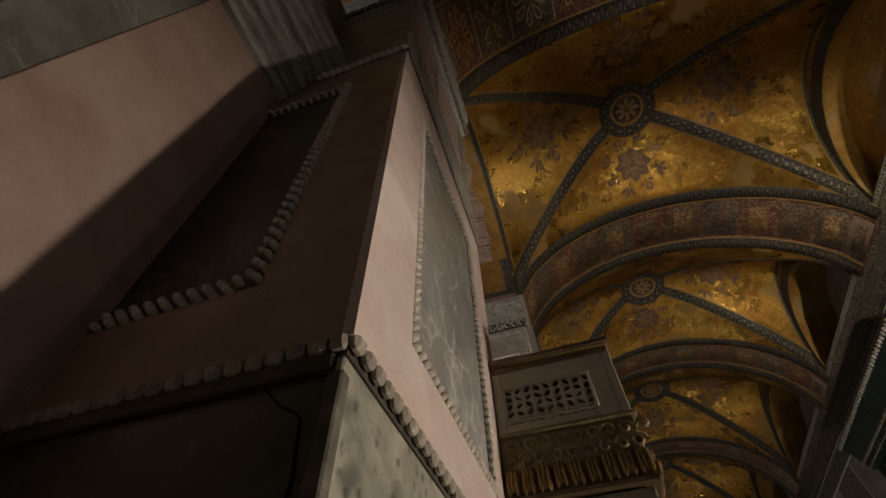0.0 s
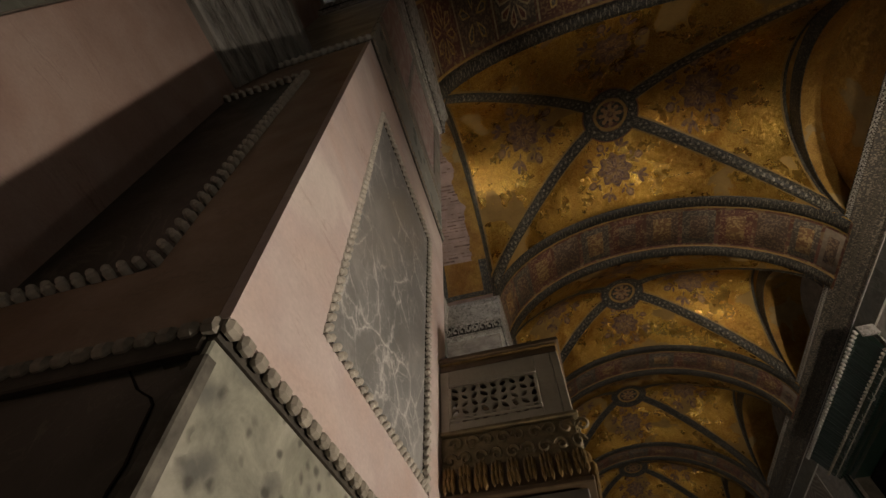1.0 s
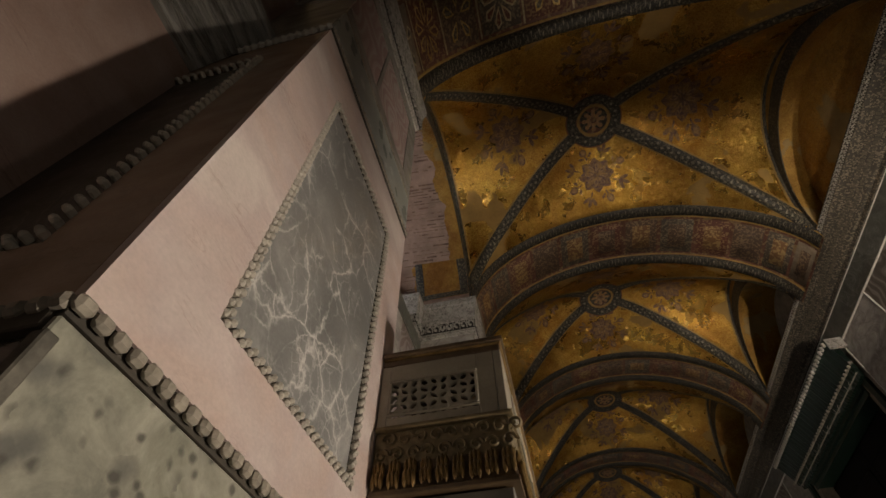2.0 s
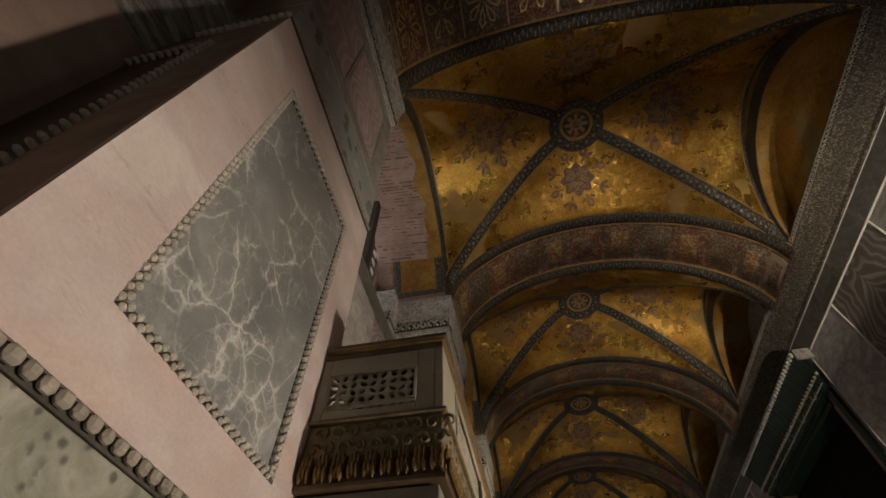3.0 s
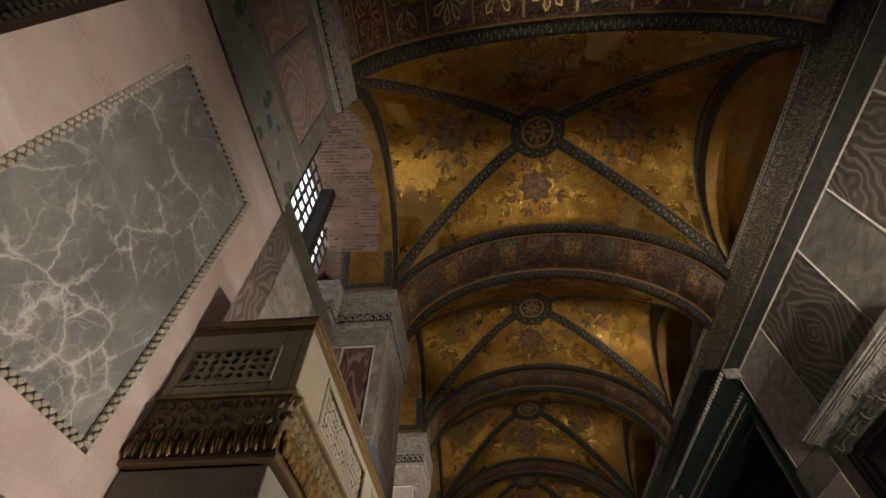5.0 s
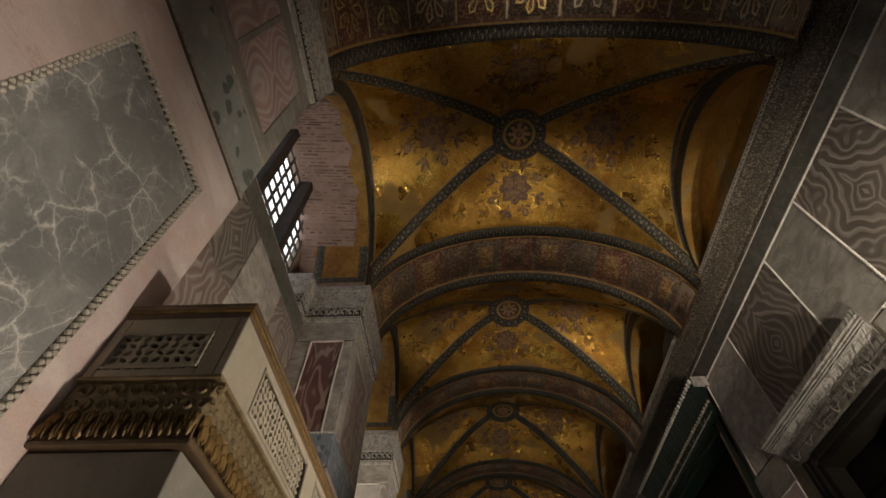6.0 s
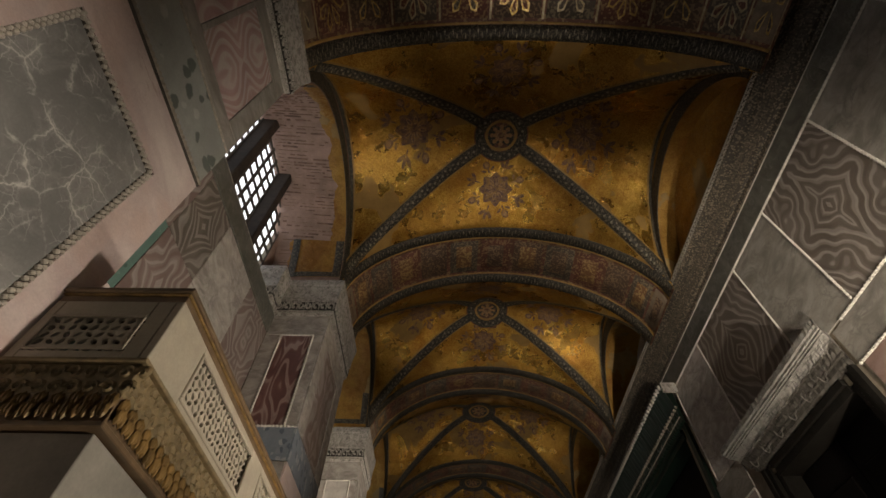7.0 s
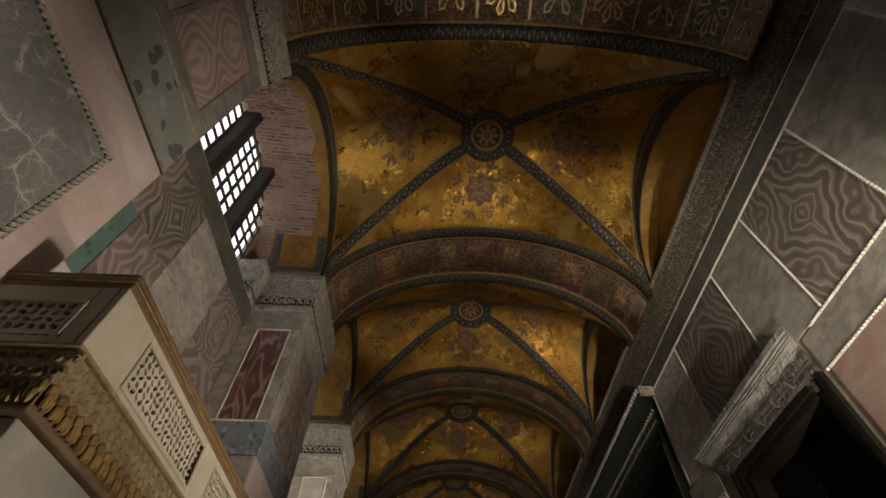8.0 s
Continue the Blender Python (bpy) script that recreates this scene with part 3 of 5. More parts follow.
def disc(bm, k, cx, cy, rfun, off, n=32):
    rows = [[(cx + f * rfun(a) * math.cos(a), cy + f * rfun(a) * math.sin(a)) for a in [i * 2 * math.pi / n for i in range(n + 1)]] for f in (0.02, 0.5, 1.0)]
    conform(bm, k, rows, off)


def petals(parent, k, cx, cy, r, off, turn, n, mat, name):
    bm = bmesh.new()
    for i in range(n):
        a = turn + i * 2 * math.pi / n
        px, py = cx + r * 0.6 * math.cos(a), cy + r * 0.6 * math.sin(a)
        disc(bm, k, px, py, lambda b, a=a: r * (0.12 + 0.24 * abs(math.cos(b - a)) ** 1.5), off, 14)
    face_down(bm)
    part(name, bm, mat, parent)


def rosette(parent, k, cx, cy, sy=1.0):
    """A dark eight-pointed star with looped petals, ringed by stalked buds and leaf sprays; sy lengthens it along the vault."""
    def blob(bm, px, py, r, off, n=18):
        rows = [[(cx + 1.12 * (px + f * r(a) * math.cos(a)), cy + sy * (py + f * r(a) * math.sin(a))) for a in [i * 2 * math.pi / n for i in range(n + 1)]] for f in (0.02, 0.5, 1.0)]
        conform(bm, k, rows, off)

    def leaf(bm, d, a, ln, wd, turn, off=0.024):
        px, py = d * math.cos(a), d * math.sin(a)
        blob(bm, px, py, lambda b: wd * ln / math.sqrt((wd * math.cos(b - a - turn)) ** 2 + (ln * math.sin(b - a - turn)) ** 2), off, 14)
    bm = bmesh.new()
    blob(bm, 0, 0, lambda a: 0.3 + 0.1 * abs(((a / (math.pi / 4)) % 1.0) - 0.5) * 2, 0.022, 64)
    for i in range(8):
        a = (i + 0.5) * math.pi / 4
        leaf(bm, 0.46, a, 0.11, 0.018, 0.0)
        if i % 2:
            leaf(bm, 0.6, a, 0.1, 0.085, 0.0)
            leaf(bm, 0.5, a + 0.22, 0.07, 0.03, 0.8)
            leaf(bm, 0.5, a - 0.22, 0.07, 0.03, -0.8)
        else:
            for q in (-1, 0, 1):
                leaf(bm, 0.6 + 0.04 * (q == 0), a + 0.15 * q, 0.11, 0.04, 0.6 * q)
    face_down(bm)
    part("rosette", bm, ROSE, parent)
    bm = bmesh.new()
    for i in range(8):
        a = i * math.pi / 4 + 0.2
        leaf(bm, 0.17, a, 0.1, 0.042, 0.0, 0.032)
    for i in range(4):
        leaf(bm, 0.6, (2 * i + 1.5) * math.pi / 4, 0.06, 0.045, 0.0, 0.032)
    face_down(bm)
    part("rosette_petals", bm, ROSEY, parent)
    bm = bmesh.new()
    for i in range(8):
        leaf(bm, 0.18, i * math.pi / 4 + 0.2, 0.065, 0.02, 0.0, 0.04)
    blob(bm, 0, 0, lambda a: 0.05, 0.036, 12)
    face_down(bm)
    part("petal_hearts", bm, ROSE, parent)


def arch_z(u):
    return ZS + RISE * S(u)


def build_arch(k):
    """The transverse arch after bay k, with its painted panels."""
    y0, y1 = yc(k) + hb(k), yc(k + 1) - hb(k + 1)
    bm = bmesh.new()
    n = 56
    us = [math.sin((i / n - 0.5) * math.pi) for i in range(n + 1)]
    lo = [[bm.verts.new((A * u, y, arch_z(u) - 0.004)) for u in us] for y in (y0, y1)]
    hi = [[bm.verts.new((A * u, y, 13.2)) for u in us] for y in (y0, y1)]
    for i in range(n):
        bm.faces.new((lo[0][i], lo[0][i + 1], lo[1][i + 1], lo[1][i]))
        bm.faces.new((hi[0][i], hi[0][i + 1], lo[0][i + 1], lo[0][i]))
        bm.faces.new((hi[1][i + 1], hi[1][i], lo[1][i], lo[1][i + 1]))
    face_down(bm)
    arch = part("transverse_arch", bm, REDPAINT, None, "", False)
    tagged(arch, "wide transverse arch with faded red painted soffit panels", "arch", "transverse arches", "structure")

    def strip(name, ua, ub, ya, yb, off, mat, seg=6):
        bm = bmesh.new()
        rows = []
        for i in range(seg + 1):
            t = ua + (ub - ua) * i / seg
            u = math.sin(t)
            e = 0.01
            dz = (arch_z(math.sin(t + e)) - arch_z(math.sin(t - e)))
            dx = A * (math.sin(t + e) - math.sin(t - e))
            nv = Vector((dz, 0, -dx)).normalized()
            rows.append([bm.verts.new(Vector((A * u, y, arch_z(u))) + nv * o) for y, o in ((ya, 0.0), (ya + 0.01, off), (yb - 0.01, off), (yb, 0.0))])
        for r0, r1 in zip(rows, rows[1:]):
            for j in range(3):
                bm.faces.new((r0[j], r0[j + 1], r1[j + 1], r1[j]))
        face_down(bm)
        return part(name, bm, mat, arch, "", True)
    h = math.pi / 2 * 0.985
    strip("edge_band", -h, h, y0, y0 + 0.3, 0.03, RIB, 60)
    strip("edge_band", -h, h, y1 - 0.3, y1, 0.03, RIB, 60)
    strip("edge_line", -h, h, y0 + 0.31, y0 + 0.36, 0.015, OCHRE, 60)
    strip("edge_line", -h, h, y1 - 0.36, y1 - 0.31, 0.015, OCHRE, 60)
    if k < 1:
        bm = bmesh.new()
        for yb in (y0 + 0.15, y1 - 0.15):
            n = 130
            for i in range(n):
                t = -h + 2 * h * (i + 0.5) / n
                w, q = 0.36 * h / n, (0.06 if i % 2 else -0.06)
                pts = ((t - w, yb + q), (t, yb - q * 0.6), (t + w, yb + q), (t, yb + q * 1.7))
                vs = []
                for tt, y in pts:
                    u = math.sin(tt)
                    d = Vector((A * (math.sin(tt + 0.01) - math.sin(tt - 0.01)), 0, arch_z(math.sin(tt + 0.01)) - arch_z(math.sin(tt - 0.01)))).normalized()
                    vs.append(bm.verts.new(Vector((A * u, y, arch_z(u))) + Vector((d.z, 0, -d.x)) * 0.036))
                bm.faces.new(vs)
        face_down(bm)
        tagged(part("band_ornament", bm, RIBDOT, arch), kind="stuff")
    m = 13 if k >= 0 else 11
    for i in range(m):
        a = -h + 2 * h * (i + 0.06) / m
        b = -h + 2 * h * (i + 0.94) / m
        mat = (PANELA, PANELB, PANELC)[(i * 7 + k) % 3] if i not in (0, m - 1) else PANELD
        strip("painted_panel", a, b, y0 + 0.42, y1 - 0.42, 0.012, mat)
        if k < 0:
            flower(arch, y0, y1, (a + b) / 2, (b - a), i)
            continue
        strip("panel_figure", a + (b - a) * 0.22, a + (b - a) * 0.78, y0 + 0.58, y1 - 0.58, 0.02, PANELE if i % 2 else PANELB)


def flower(arch, y0, y1, t, span, i):
    """A painted blossom of petals in an arch panel."""
    bm = bmesh.new()

    def pt(dt, y, off=0.022):
        tt = t + dt
        u = math.sin(tt)
        e = 0.01
        d = Vector((A * (math.sin(tt + e) - math.sin(tt - e)), 0, arch_z(math.sin(tt + e)) - arch_z(math.sin(tt - e)))).normalized()
        return Vector((A * u, y, arch_z(u))) + Vector((d.z, 0, -d.x)) * off
    ym, rt, ry = (y0 + y1) / 2, span * 0.46, (y1 - y0) * 0.27
    n = 8 if i % 2 else 5
    for p in range(n):
        a = p * 2 * math.pi / n + (0.2 if i % 2 else -math.pi / 2)
        c = bm.verts.new(pt(rt * 0.2 * math.cos(a), ym + ry * 0.2 * math.sin(a)))
        ring = []
        for f, w in ((0.45, -0.24), (0.8, -0.26), (1.0, 0.0), (0.8, 0.26), (0.45, 0.24)):
            ring.append(bm.verts.new(pt(rt * f * math.cos(a + w), ym + ry * f * math.sin(a + w))))
        bm.faces.new([c] + ring)
    face_down(bm)
    part("painted_blossom", bm, PETALP if i % 3 else PETALQ, arch)
    bm = bmesh.new()
    for p in range(n):
        a = p * 2 * math.pi / n + (0.2 if i % 2 else -math.pi / 2)
        bm.faces.new([bm.verts.new(pt(rt * f * math.cos(a + w), ym + ry * f * math.sin(a + w), 0.028)) for f, w in ((0.35, 0.0), (0.55, -0.14), (0.78, -0.14), (0.88, 0.0), (0.78, 0.14), (0.55, 0.14))])
    face_down(bm)
    part("blossom_heart", bm, PANELA if i % 2 else PANELC, arch)
    bm = bmesh.new()
    bm.faces.new([bm.verts.new(pt(span * 0.57 + d, y, 0.026)) for d, y in ((-0.006, y0 + 0.4), (0.006, y0 + 0.4), (0.006, y1 - 0.4), (-0.006, y1 - 0.4))])
    face_down(bm)
    part("panel_border", bm, PETALQ, arch)


for k in BAYS:
    build_vault(k)
for k in list(BAYS)[:-1]:
    build_arch(k)


# ---- walls over the springing: arched openings ----
def arch_wall(name, xf, xb, k, half, zs, rise, ztop, mat, p=0.57, splay=0.0):
    full = hb(k) + 0.7
    y0 = yc(k) + 0.0
    bm = bmesh.new()
    n = 40
    vs = [math.sin((i / n - 0.5) * math.pi) for i in range(n + 1)]
    arc = [(y0 + half * v, zs + rise * max(0, 1 - v * v) ** p) for v in vs]
    front = [bm.verts.new((xf, y, z)) for y, z in arc]
    back = [bm.verts.new((xb, y, zs + (z - zs) * (1 + splay))) for y, z in arc]
    top = [bm.verts.new((xf, y, ztop)) for y, z in arc]
    for i in range(n):
        bm.faces.new((front[i], front[i + 1], back[i + 1], back[i]))
        bm.faces.new((front[i], top[i], top[i + 1], front[i + 1]))
    for s in (-1, 1):
        e = front[0] if s < 0 else front[-1]
        t = top[0] if s < 0 else top[-1]
        c = bm.verts.new((xf, y0 + s * full, zs))
        d = bm.verts.new((xf, y0 + s * full, ztop))
        bm.faces.new((e, c, d, t))
    return bm, arc


def band_on_arch(name, x, arc, width, parent, mat, thick, zs):
    """A flat band on the face round an arch."""
    bm = bmesh.new()
    rows = []
    for i, (y, z) in enumerate(arc):
        a, b = arc[max(i - 1, 0)], arc[min(i + 1, len(arc) - 1)]
        t = Vector((0, b[0] - a[0], b[1] - a[1])).normalized()
        nrm = Vector((0, -t.z, t.y))
        pz = Vector((x, y, z))
        q = pz + nrm * width
        q.z = max(q.z, zs)
        rows.append([bm.verts.new(pz), bm.verts.new(pz + Vector((thick, 0, 0))), bm.verts.new(q + Vector((thick, 0, 0))), bm.verts.new(q)])
    for r0, r1 in zip(rows, rows[1:]):
        for j in range(3):
            bm.faces.new((r0[j], r0[j + 1], r1[j + 1], r1[j]))
    bmesh.ops.recalc_face_normals(bm, faces=bm.faces[:])
    return part(name, bm, mat, parent)


# Unseen slab added over the vaults to stop sky light leaking in.
roof = slab("roof", -6.4, 6.4, -11.5, 38.0, 13.25, 13.6, PLAST, None, "unseen slab above the vaults that keeps sky light out")
tagged(roof, category="roof", kind="structure")
floor = slab("floor", -6.4, 6.4, -11.5, 38.0, -0.2, 0.0, FLOORM, None, "large worn grey marble floor slabs", 0)
tagged(floor, category="floor", kind="structure")
for nm, y in (("wall_south", -11.3), ("wall_north", 37.5)):
    w = slab(nm, -6.3, 6.3, y - 0.25, y + 0.25, 0, 13.25, PLAST, None, "plain plastered end wall of the narthex")
    tagged(w, category="wall", kind="structure")

west = empty("wall_west")
tagged(west, "marble clad west wall with arched window recesses", "wall", kind="structure")
east = empty("wall_east")
tagged(east, "marble clad east wall with doors and carved cornice", "wall", kind="structure")
WIN_Z0 = 8.34
SILL = 7.9                  # ledge under the west windows
SPLAY = 0.14                # rise of the lunette soffit towards the window
for k in BAYS:
    y0 = yc(k)
    # west: recessed wall, lunette arch with brick soffit
    slab("wall_core", XO, XW - 0.03, y0 - hb(k), y0 + hb(k), 0, SILL - 0.02, PLAST, west, "", 0)
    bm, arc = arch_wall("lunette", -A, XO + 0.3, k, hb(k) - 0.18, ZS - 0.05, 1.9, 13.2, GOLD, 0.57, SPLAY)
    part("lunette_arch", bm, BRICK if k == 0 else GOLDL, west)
    band_on_arch("arch_band", -A, arc, 0.34, west, RIB, 0.02, ZS)
    # unseen wall behind the recess, added against leaking sky light
    slab("outer_wall", XO - 0.3, XO, *reach(k), 0, WIN_Z0, PLAST, west, "", 0)
    # east: lunette
    depth = 0.4 if k == 0 else 1.0
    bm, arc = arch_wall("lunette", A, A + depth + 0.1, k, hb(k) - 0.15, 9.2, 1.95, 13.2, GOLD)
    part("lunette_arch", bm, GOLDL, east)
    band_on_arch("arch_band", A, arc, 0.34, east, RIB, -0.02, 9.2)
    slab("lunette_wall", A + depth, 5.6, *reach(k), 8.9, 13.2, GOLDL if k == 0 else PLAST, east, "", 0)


# ---- bead and dentil borders ----
def dentil_mesh(name, w, d, h, mat=None):
    bm = bmesh.new()
    add_box(bm, -d / 2, d / 2, -w / 2, w / 2, -h / 2, h / 2)
    bmesh.ops.bevel(bm, geom=bm.edges[:], offset=min(w, d, h) * 0.34, segments=1, affect="EDGES")
    return mesh_of(bm, name, mat or DENT)


DENTIL = dentil_mesh("dentil", 0.031, 0.05, 0.031)
DENTIL_BIG = dentil_mesh("dentil", 0.052, 0.034, 0.044, BEADD)


def dentils(parent, a, b, pitch, across=None, mesh=None):
    """Single dentils from a to b; with across, a second row set off by half a pitch, chequerwise."""
    mesh = mesh or DENTIL
    a, b = Vector(a), Vector(b)
    n = max(1, round((b - a).length / pitch))
    for row in range(2 if across else 1):
        for i in range(n):
            ob = new("dentil", mesh)
            ob.parent = parent
            p = a + (b - a) * ((i + 0.5 * row + 0.25) / n)
            if across:
                p = p + Vector(across) * row
            j = random.random()
            ob.location = p
            ob.rotation_euler = (0.1 * (j - 0.5), 0.1 * (random.random() - 0.5), 0.12 * (random.random() - 0.5))
            ob.scale = (1, 0.9 + 0.2 * j, 0.9 + 0.2 * random.random())


def rope_bm(bm, a, b, r=0.022, pitch=0.05):
    """A row of rounded beads from a to b."""
    a, b = Vector(a), Vector(b)
    n = max(2, int((b - a).length / pitch))
    d = (b - a).normalized()
    s1 = Vector((1, 0, 0)) if abs(d.x) < 0.5 else Vector((0, 1, 0))
    s2 = d.cross(s1)
    rings = []
    for i in range(2 * n + 1):
        rr = r * (1.0 if i % 2 else 0.55)
        c = a + (b - a) * (i / (2 * n))
        rings.append([bm.verts.new(c + s1 * rr * math.cos(t) + s2 * rr * math.sin(t)) for t in [j * math.pi / 3 for j in range(6)]])
    for r0, r1 in zip(rings, rings[1:]):
        for j in range(6):
            bm.faces.new((r0[j], r0[(j + 1) % 6], r1[(j + 1) % 6], r1[j]))


def rope(parent, segs, r=0.022, pitch=0.05, mat=None):
    bm = bmesh.new()
    for a, b in segs:
        rope_bm(bm, a, b, r, pitch)
    bmesh.ops.recalc_face_normals(bm, faces=bm.faces[:])
    return part("bead_moulding", bm, mat or ROPEM, parent, "pale carved bead moulding")




# ---- carved cornice that runs round a pier ----
def cornice_ring(parent, x0, x1, y0, y1, z0, z1, proj, far=True):
    """A carved cornice on the -y, +x and +y faces of a block."""
    h = z1 - z0
    e = 1.0 if far else 0.0
    bm = bmesh.new()
    prof = [(0.0, 0.12), (0.05, 0.3), (0.1, 0.34), (0.11, 0.46), (0.36, 0.55), (0.37, 0.68), (0.42, 0.72), (0.5, 0.74), (0.62, 0.84), (0.72, 0.98), (0.82, 1.08), (0.84, 1.2), (1.0, 1.24)]
    rings = []
    for f, p in prof:
        d, z = proj * p, z0 + h * f
        rings.append([bm.verts.new(p) for p in ((x0, y0 - d, z), (x1 + d, y0 - d, z), (x1 + d, y1 + d * e, z), (x0, y1 + d * e, z))])
    for r0, r1 in zip(rings, rings[1:]):
        for j in range(3):
            bm.faces.new((r0[j], r0[j + 1], r1[j + 1], r1[j]))
    bm.faces.new(rings[-1])
    bm.faces.new(rings[0][::-1])
    bmesh.ops.recalc_face_normals(bm, faces=bm.faces[:])
    part("cornice", bm, WORN, parent, "worn carved marble cornice")
    # proud dark band behind the carving; its colour stands in for undercut shade
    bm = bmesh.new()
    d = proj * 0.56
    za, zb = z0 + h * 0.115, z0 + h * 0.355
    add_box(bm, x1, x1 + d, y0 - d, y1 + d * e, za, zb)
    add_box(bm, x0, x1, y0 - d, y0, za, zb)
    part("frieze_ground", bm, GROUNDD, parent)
    # carved scrolls, hooked leaves and bars standing on that ground
    bm = bmesh.new()
    rng = random.Random(int(1000 + y0 * 10))
    zm, hh = (za + zb) / 2, (zb - za) / 2

    def motif(c, t, n):
        kind = rng.randrange(3)
        for a in range(7):
            an = a * 0.75 + (0.4 if kind else 2.2)
            rr = 0.058 - 0.005 * a
            p = c + t * rr * math.cos(an) + Vector((0, 0, hh * 0.8 * math.sin(an) * (1 - 0.07 * a)))
            q = 0.015 + 0.006 * rng.random()
            vs = add_box(bm, -q, q, -q, q, -q, q)
            m = Matrix.Translation(p + n * 0.012) @ Matrix.Rotation(an, 4, n)
            for v in vs:
                v.co = m @ v.co
        vs = add_box(bm, -0.009, 0.009, -0.009, 0.009, -hh * 0.85, hh * 0.85)
        m = Matrix.Translation(c + t * 0.07 + n * 0.01)
        for v in vs:
            v.co = m @ v.co
    tx, ty = Vector((1, 0, 0)), Vector((0, 1, 0))
    for y in np.arange(y0 - d + 0.05, y1 + d * e - 0.05, 0.15):
        motif(Vector((x1 + d, y, zm)), ty, tx)
    for x in np.arange(x0 + 0.05, x1 + d, 0.15):
        motif(Vector((x, y0 - d, zm)), tx, -ty)
    tagged(part("carved_frieze", bm, WORN, parent, "undercut carved scrolls"), kind="stuff")
    bm = bmesh.new()
    zt, d = z0 + h * 0.075, proj * 0.34
    for y in np.arange(y0 - d, y1 + d * e, 0.055):
        add_box(bm, x1 + d - 0.02, x1 + d + 0.014, y, y + 0.03, zt - 0.024, zt + 0.024)
    for x in np.arange(x0, x1 + d, 0.055):
        add_box(bm, x, x + 0.03, y0 - d - 0.014, y0 - d + 0.02, zt - 0.024, zt + 0.024)
    tagged(part("fret", bm, WORN, parent), kind="stuff")


CZ0, CZ1 = 7.92, 8.9


def pier_west(k):
    """The pier between bay k and bay k+1."""
    y0, y1 = yc(k) + hb(k) - 0.08, yc(k + 1) - hb(k + 1) + 0.08
    if k == -1:
        y0, y1 = -4.36, -2.4
    pier = empty("pier")
    tagged(pier, "tall pier clad in pink and grey marble slabs", "pier", "west piers", "structure")
    c = 0.035
    slab("core", XO, XL - c, y0 + c, y1 - c, 0, CZ0, PLAST, pier, "", 0)
    slab("spandrel", XO, -A, y0 - 0.1, y1 + 0.1, CZ1, 13.2, PLAST, pier, "", 0)
    cornice_ring(pier, XO, XL, y0, y1, CZ0, CZ1, 0.1)
    # ---- front face
    f0, f1 = XL - c, XL
    if k == -1:
        pl, pr, pb, pt = -3.96, -2.80, 2.5, 4.62
        slab("dado_slab", f0, f1 - 0.012, y0, y1, 0, 2.132, SPECK, pier, "pale green speckled marble dado")
        slab("dado_rail", f0, f1 - 0.008, y0, y1, 2.134, 2.193, RAILM, pier, "", 0.001)
        dentils(pier, (f1 + 0.008, y0, 2.165), (f1 + 0.008, y1, 2.165), 0.062, None, DENTIL_BIG)
        bm = bmesh.new()
        for a, b, za, zb in ((y0, pl - 0.024, 2.195, 5.12), (pr + 0.024, y1, 2.195, 5.12), (pl - 0.024, pr + 0.024, 2.195, pb - 0.024), (pl - 0.024, pr + 0.024, pt + 0.024, 5.12)):
            add_box(bm, f0, f1, a, b, za, zb)
        part("marble_frame", bm, PINK, pier, "pale pink marble frame")
        slab("grey_panel", f0, f1 - 0.02, pl - 0.022, pr + 0.022, pb - 0.022, pt + 0.022, GREYV, pier, "grey marble panel with white veins")
        xd = f1 - 0.012
        for a, b, za, zb in ((pl - 0.025, pl + 0.025, pb - 0.025, pt + 0.025), (pr - 0.025, pr + 0.025, pb - 0.025, pt + 0.025), (pl + 0.026, pr - 0.026, pb - 0.025, pb + 0.025), (pl + 0.026, pr - 0.026, pt - 0.025, pt + 0.025)):
            slab("dentil_channel", f0, f1 - 0.015, a, b, za, zb, RAILM, pier, "", 0)
        dentils(pier, (xd, pl - 0.013, pb), (xd, pl - 0.013, pt), 0.05, (0, 0.025, 0))
        dentils(pier, (xd, pr + 0.013, pb), (xd, pr + 0.013, pt), 0.05, (0, -0.025, 0))
        dentils(pier, (xd, pl, pb - 0.013), (xd, pr, pb - 0.013), 0.05, (0, 0, 0.025))
        dentils(pier, (xd, pl, pt + 0.013), (xd, pr, pt + 0.013), 0.05, (0, 0, -0.025))
        slab("ledge", f0, f1 + 0.012, y0, y1 + 0.01, 5.123, 5.15, RAILM, pier)
        rope(pier, [((f1 + 0.006, y0, 5.17), (f1 + 0.006, y1 + 0.01, 5.17))], 0.024, 0.05, BEADD)
        slab("breccia_band", f0, f1, y0, y1, 5.195, 5.84, GREENB, pier, "green breccia marble band")
        rope(pier, [((f1 - 0.006, y0, 5.86), (f1 - 0.006, y1, 5.86))], 0.016, 0.04, BEADD)
        z0 = 5.88
        slab("grey_slab", f0, f1, y0, y1, z0, 6.1, GREYS, pier)
        slab("grey_slab", f0, f1, -2.66, y1, 6.102, 7.6, GREYS, pier)
        slab("grey_slab", f0, f1, y0, y1, 7.602, CZ0, GREYS, pier)
        slab("pink_panel", f0, f1 - 0.01, -3.55, -2.665, 6.105, 7.598, WAVYP, pier, "pink banded marble panel")
        slab("grey_slab", f0, f1, -3.62, -3.552, 6.102, 7.6, GREYS, pier)
        slab("pink_panel", f0, f1 - 0.01, y0, -3.622, 6.105, 7.598, WAVYP, pier, "pink banded marble panel")
        # ---- face towards the door recess
        g0, g1 = y0 + c, y0
        sr, sb, st = -4.12, 2.55, 4.62
        XB = XD + 0.002
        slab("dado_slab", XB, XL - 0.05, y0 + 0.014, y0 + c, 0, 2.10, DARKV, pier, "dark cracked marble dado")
        bm = bmesh.new()
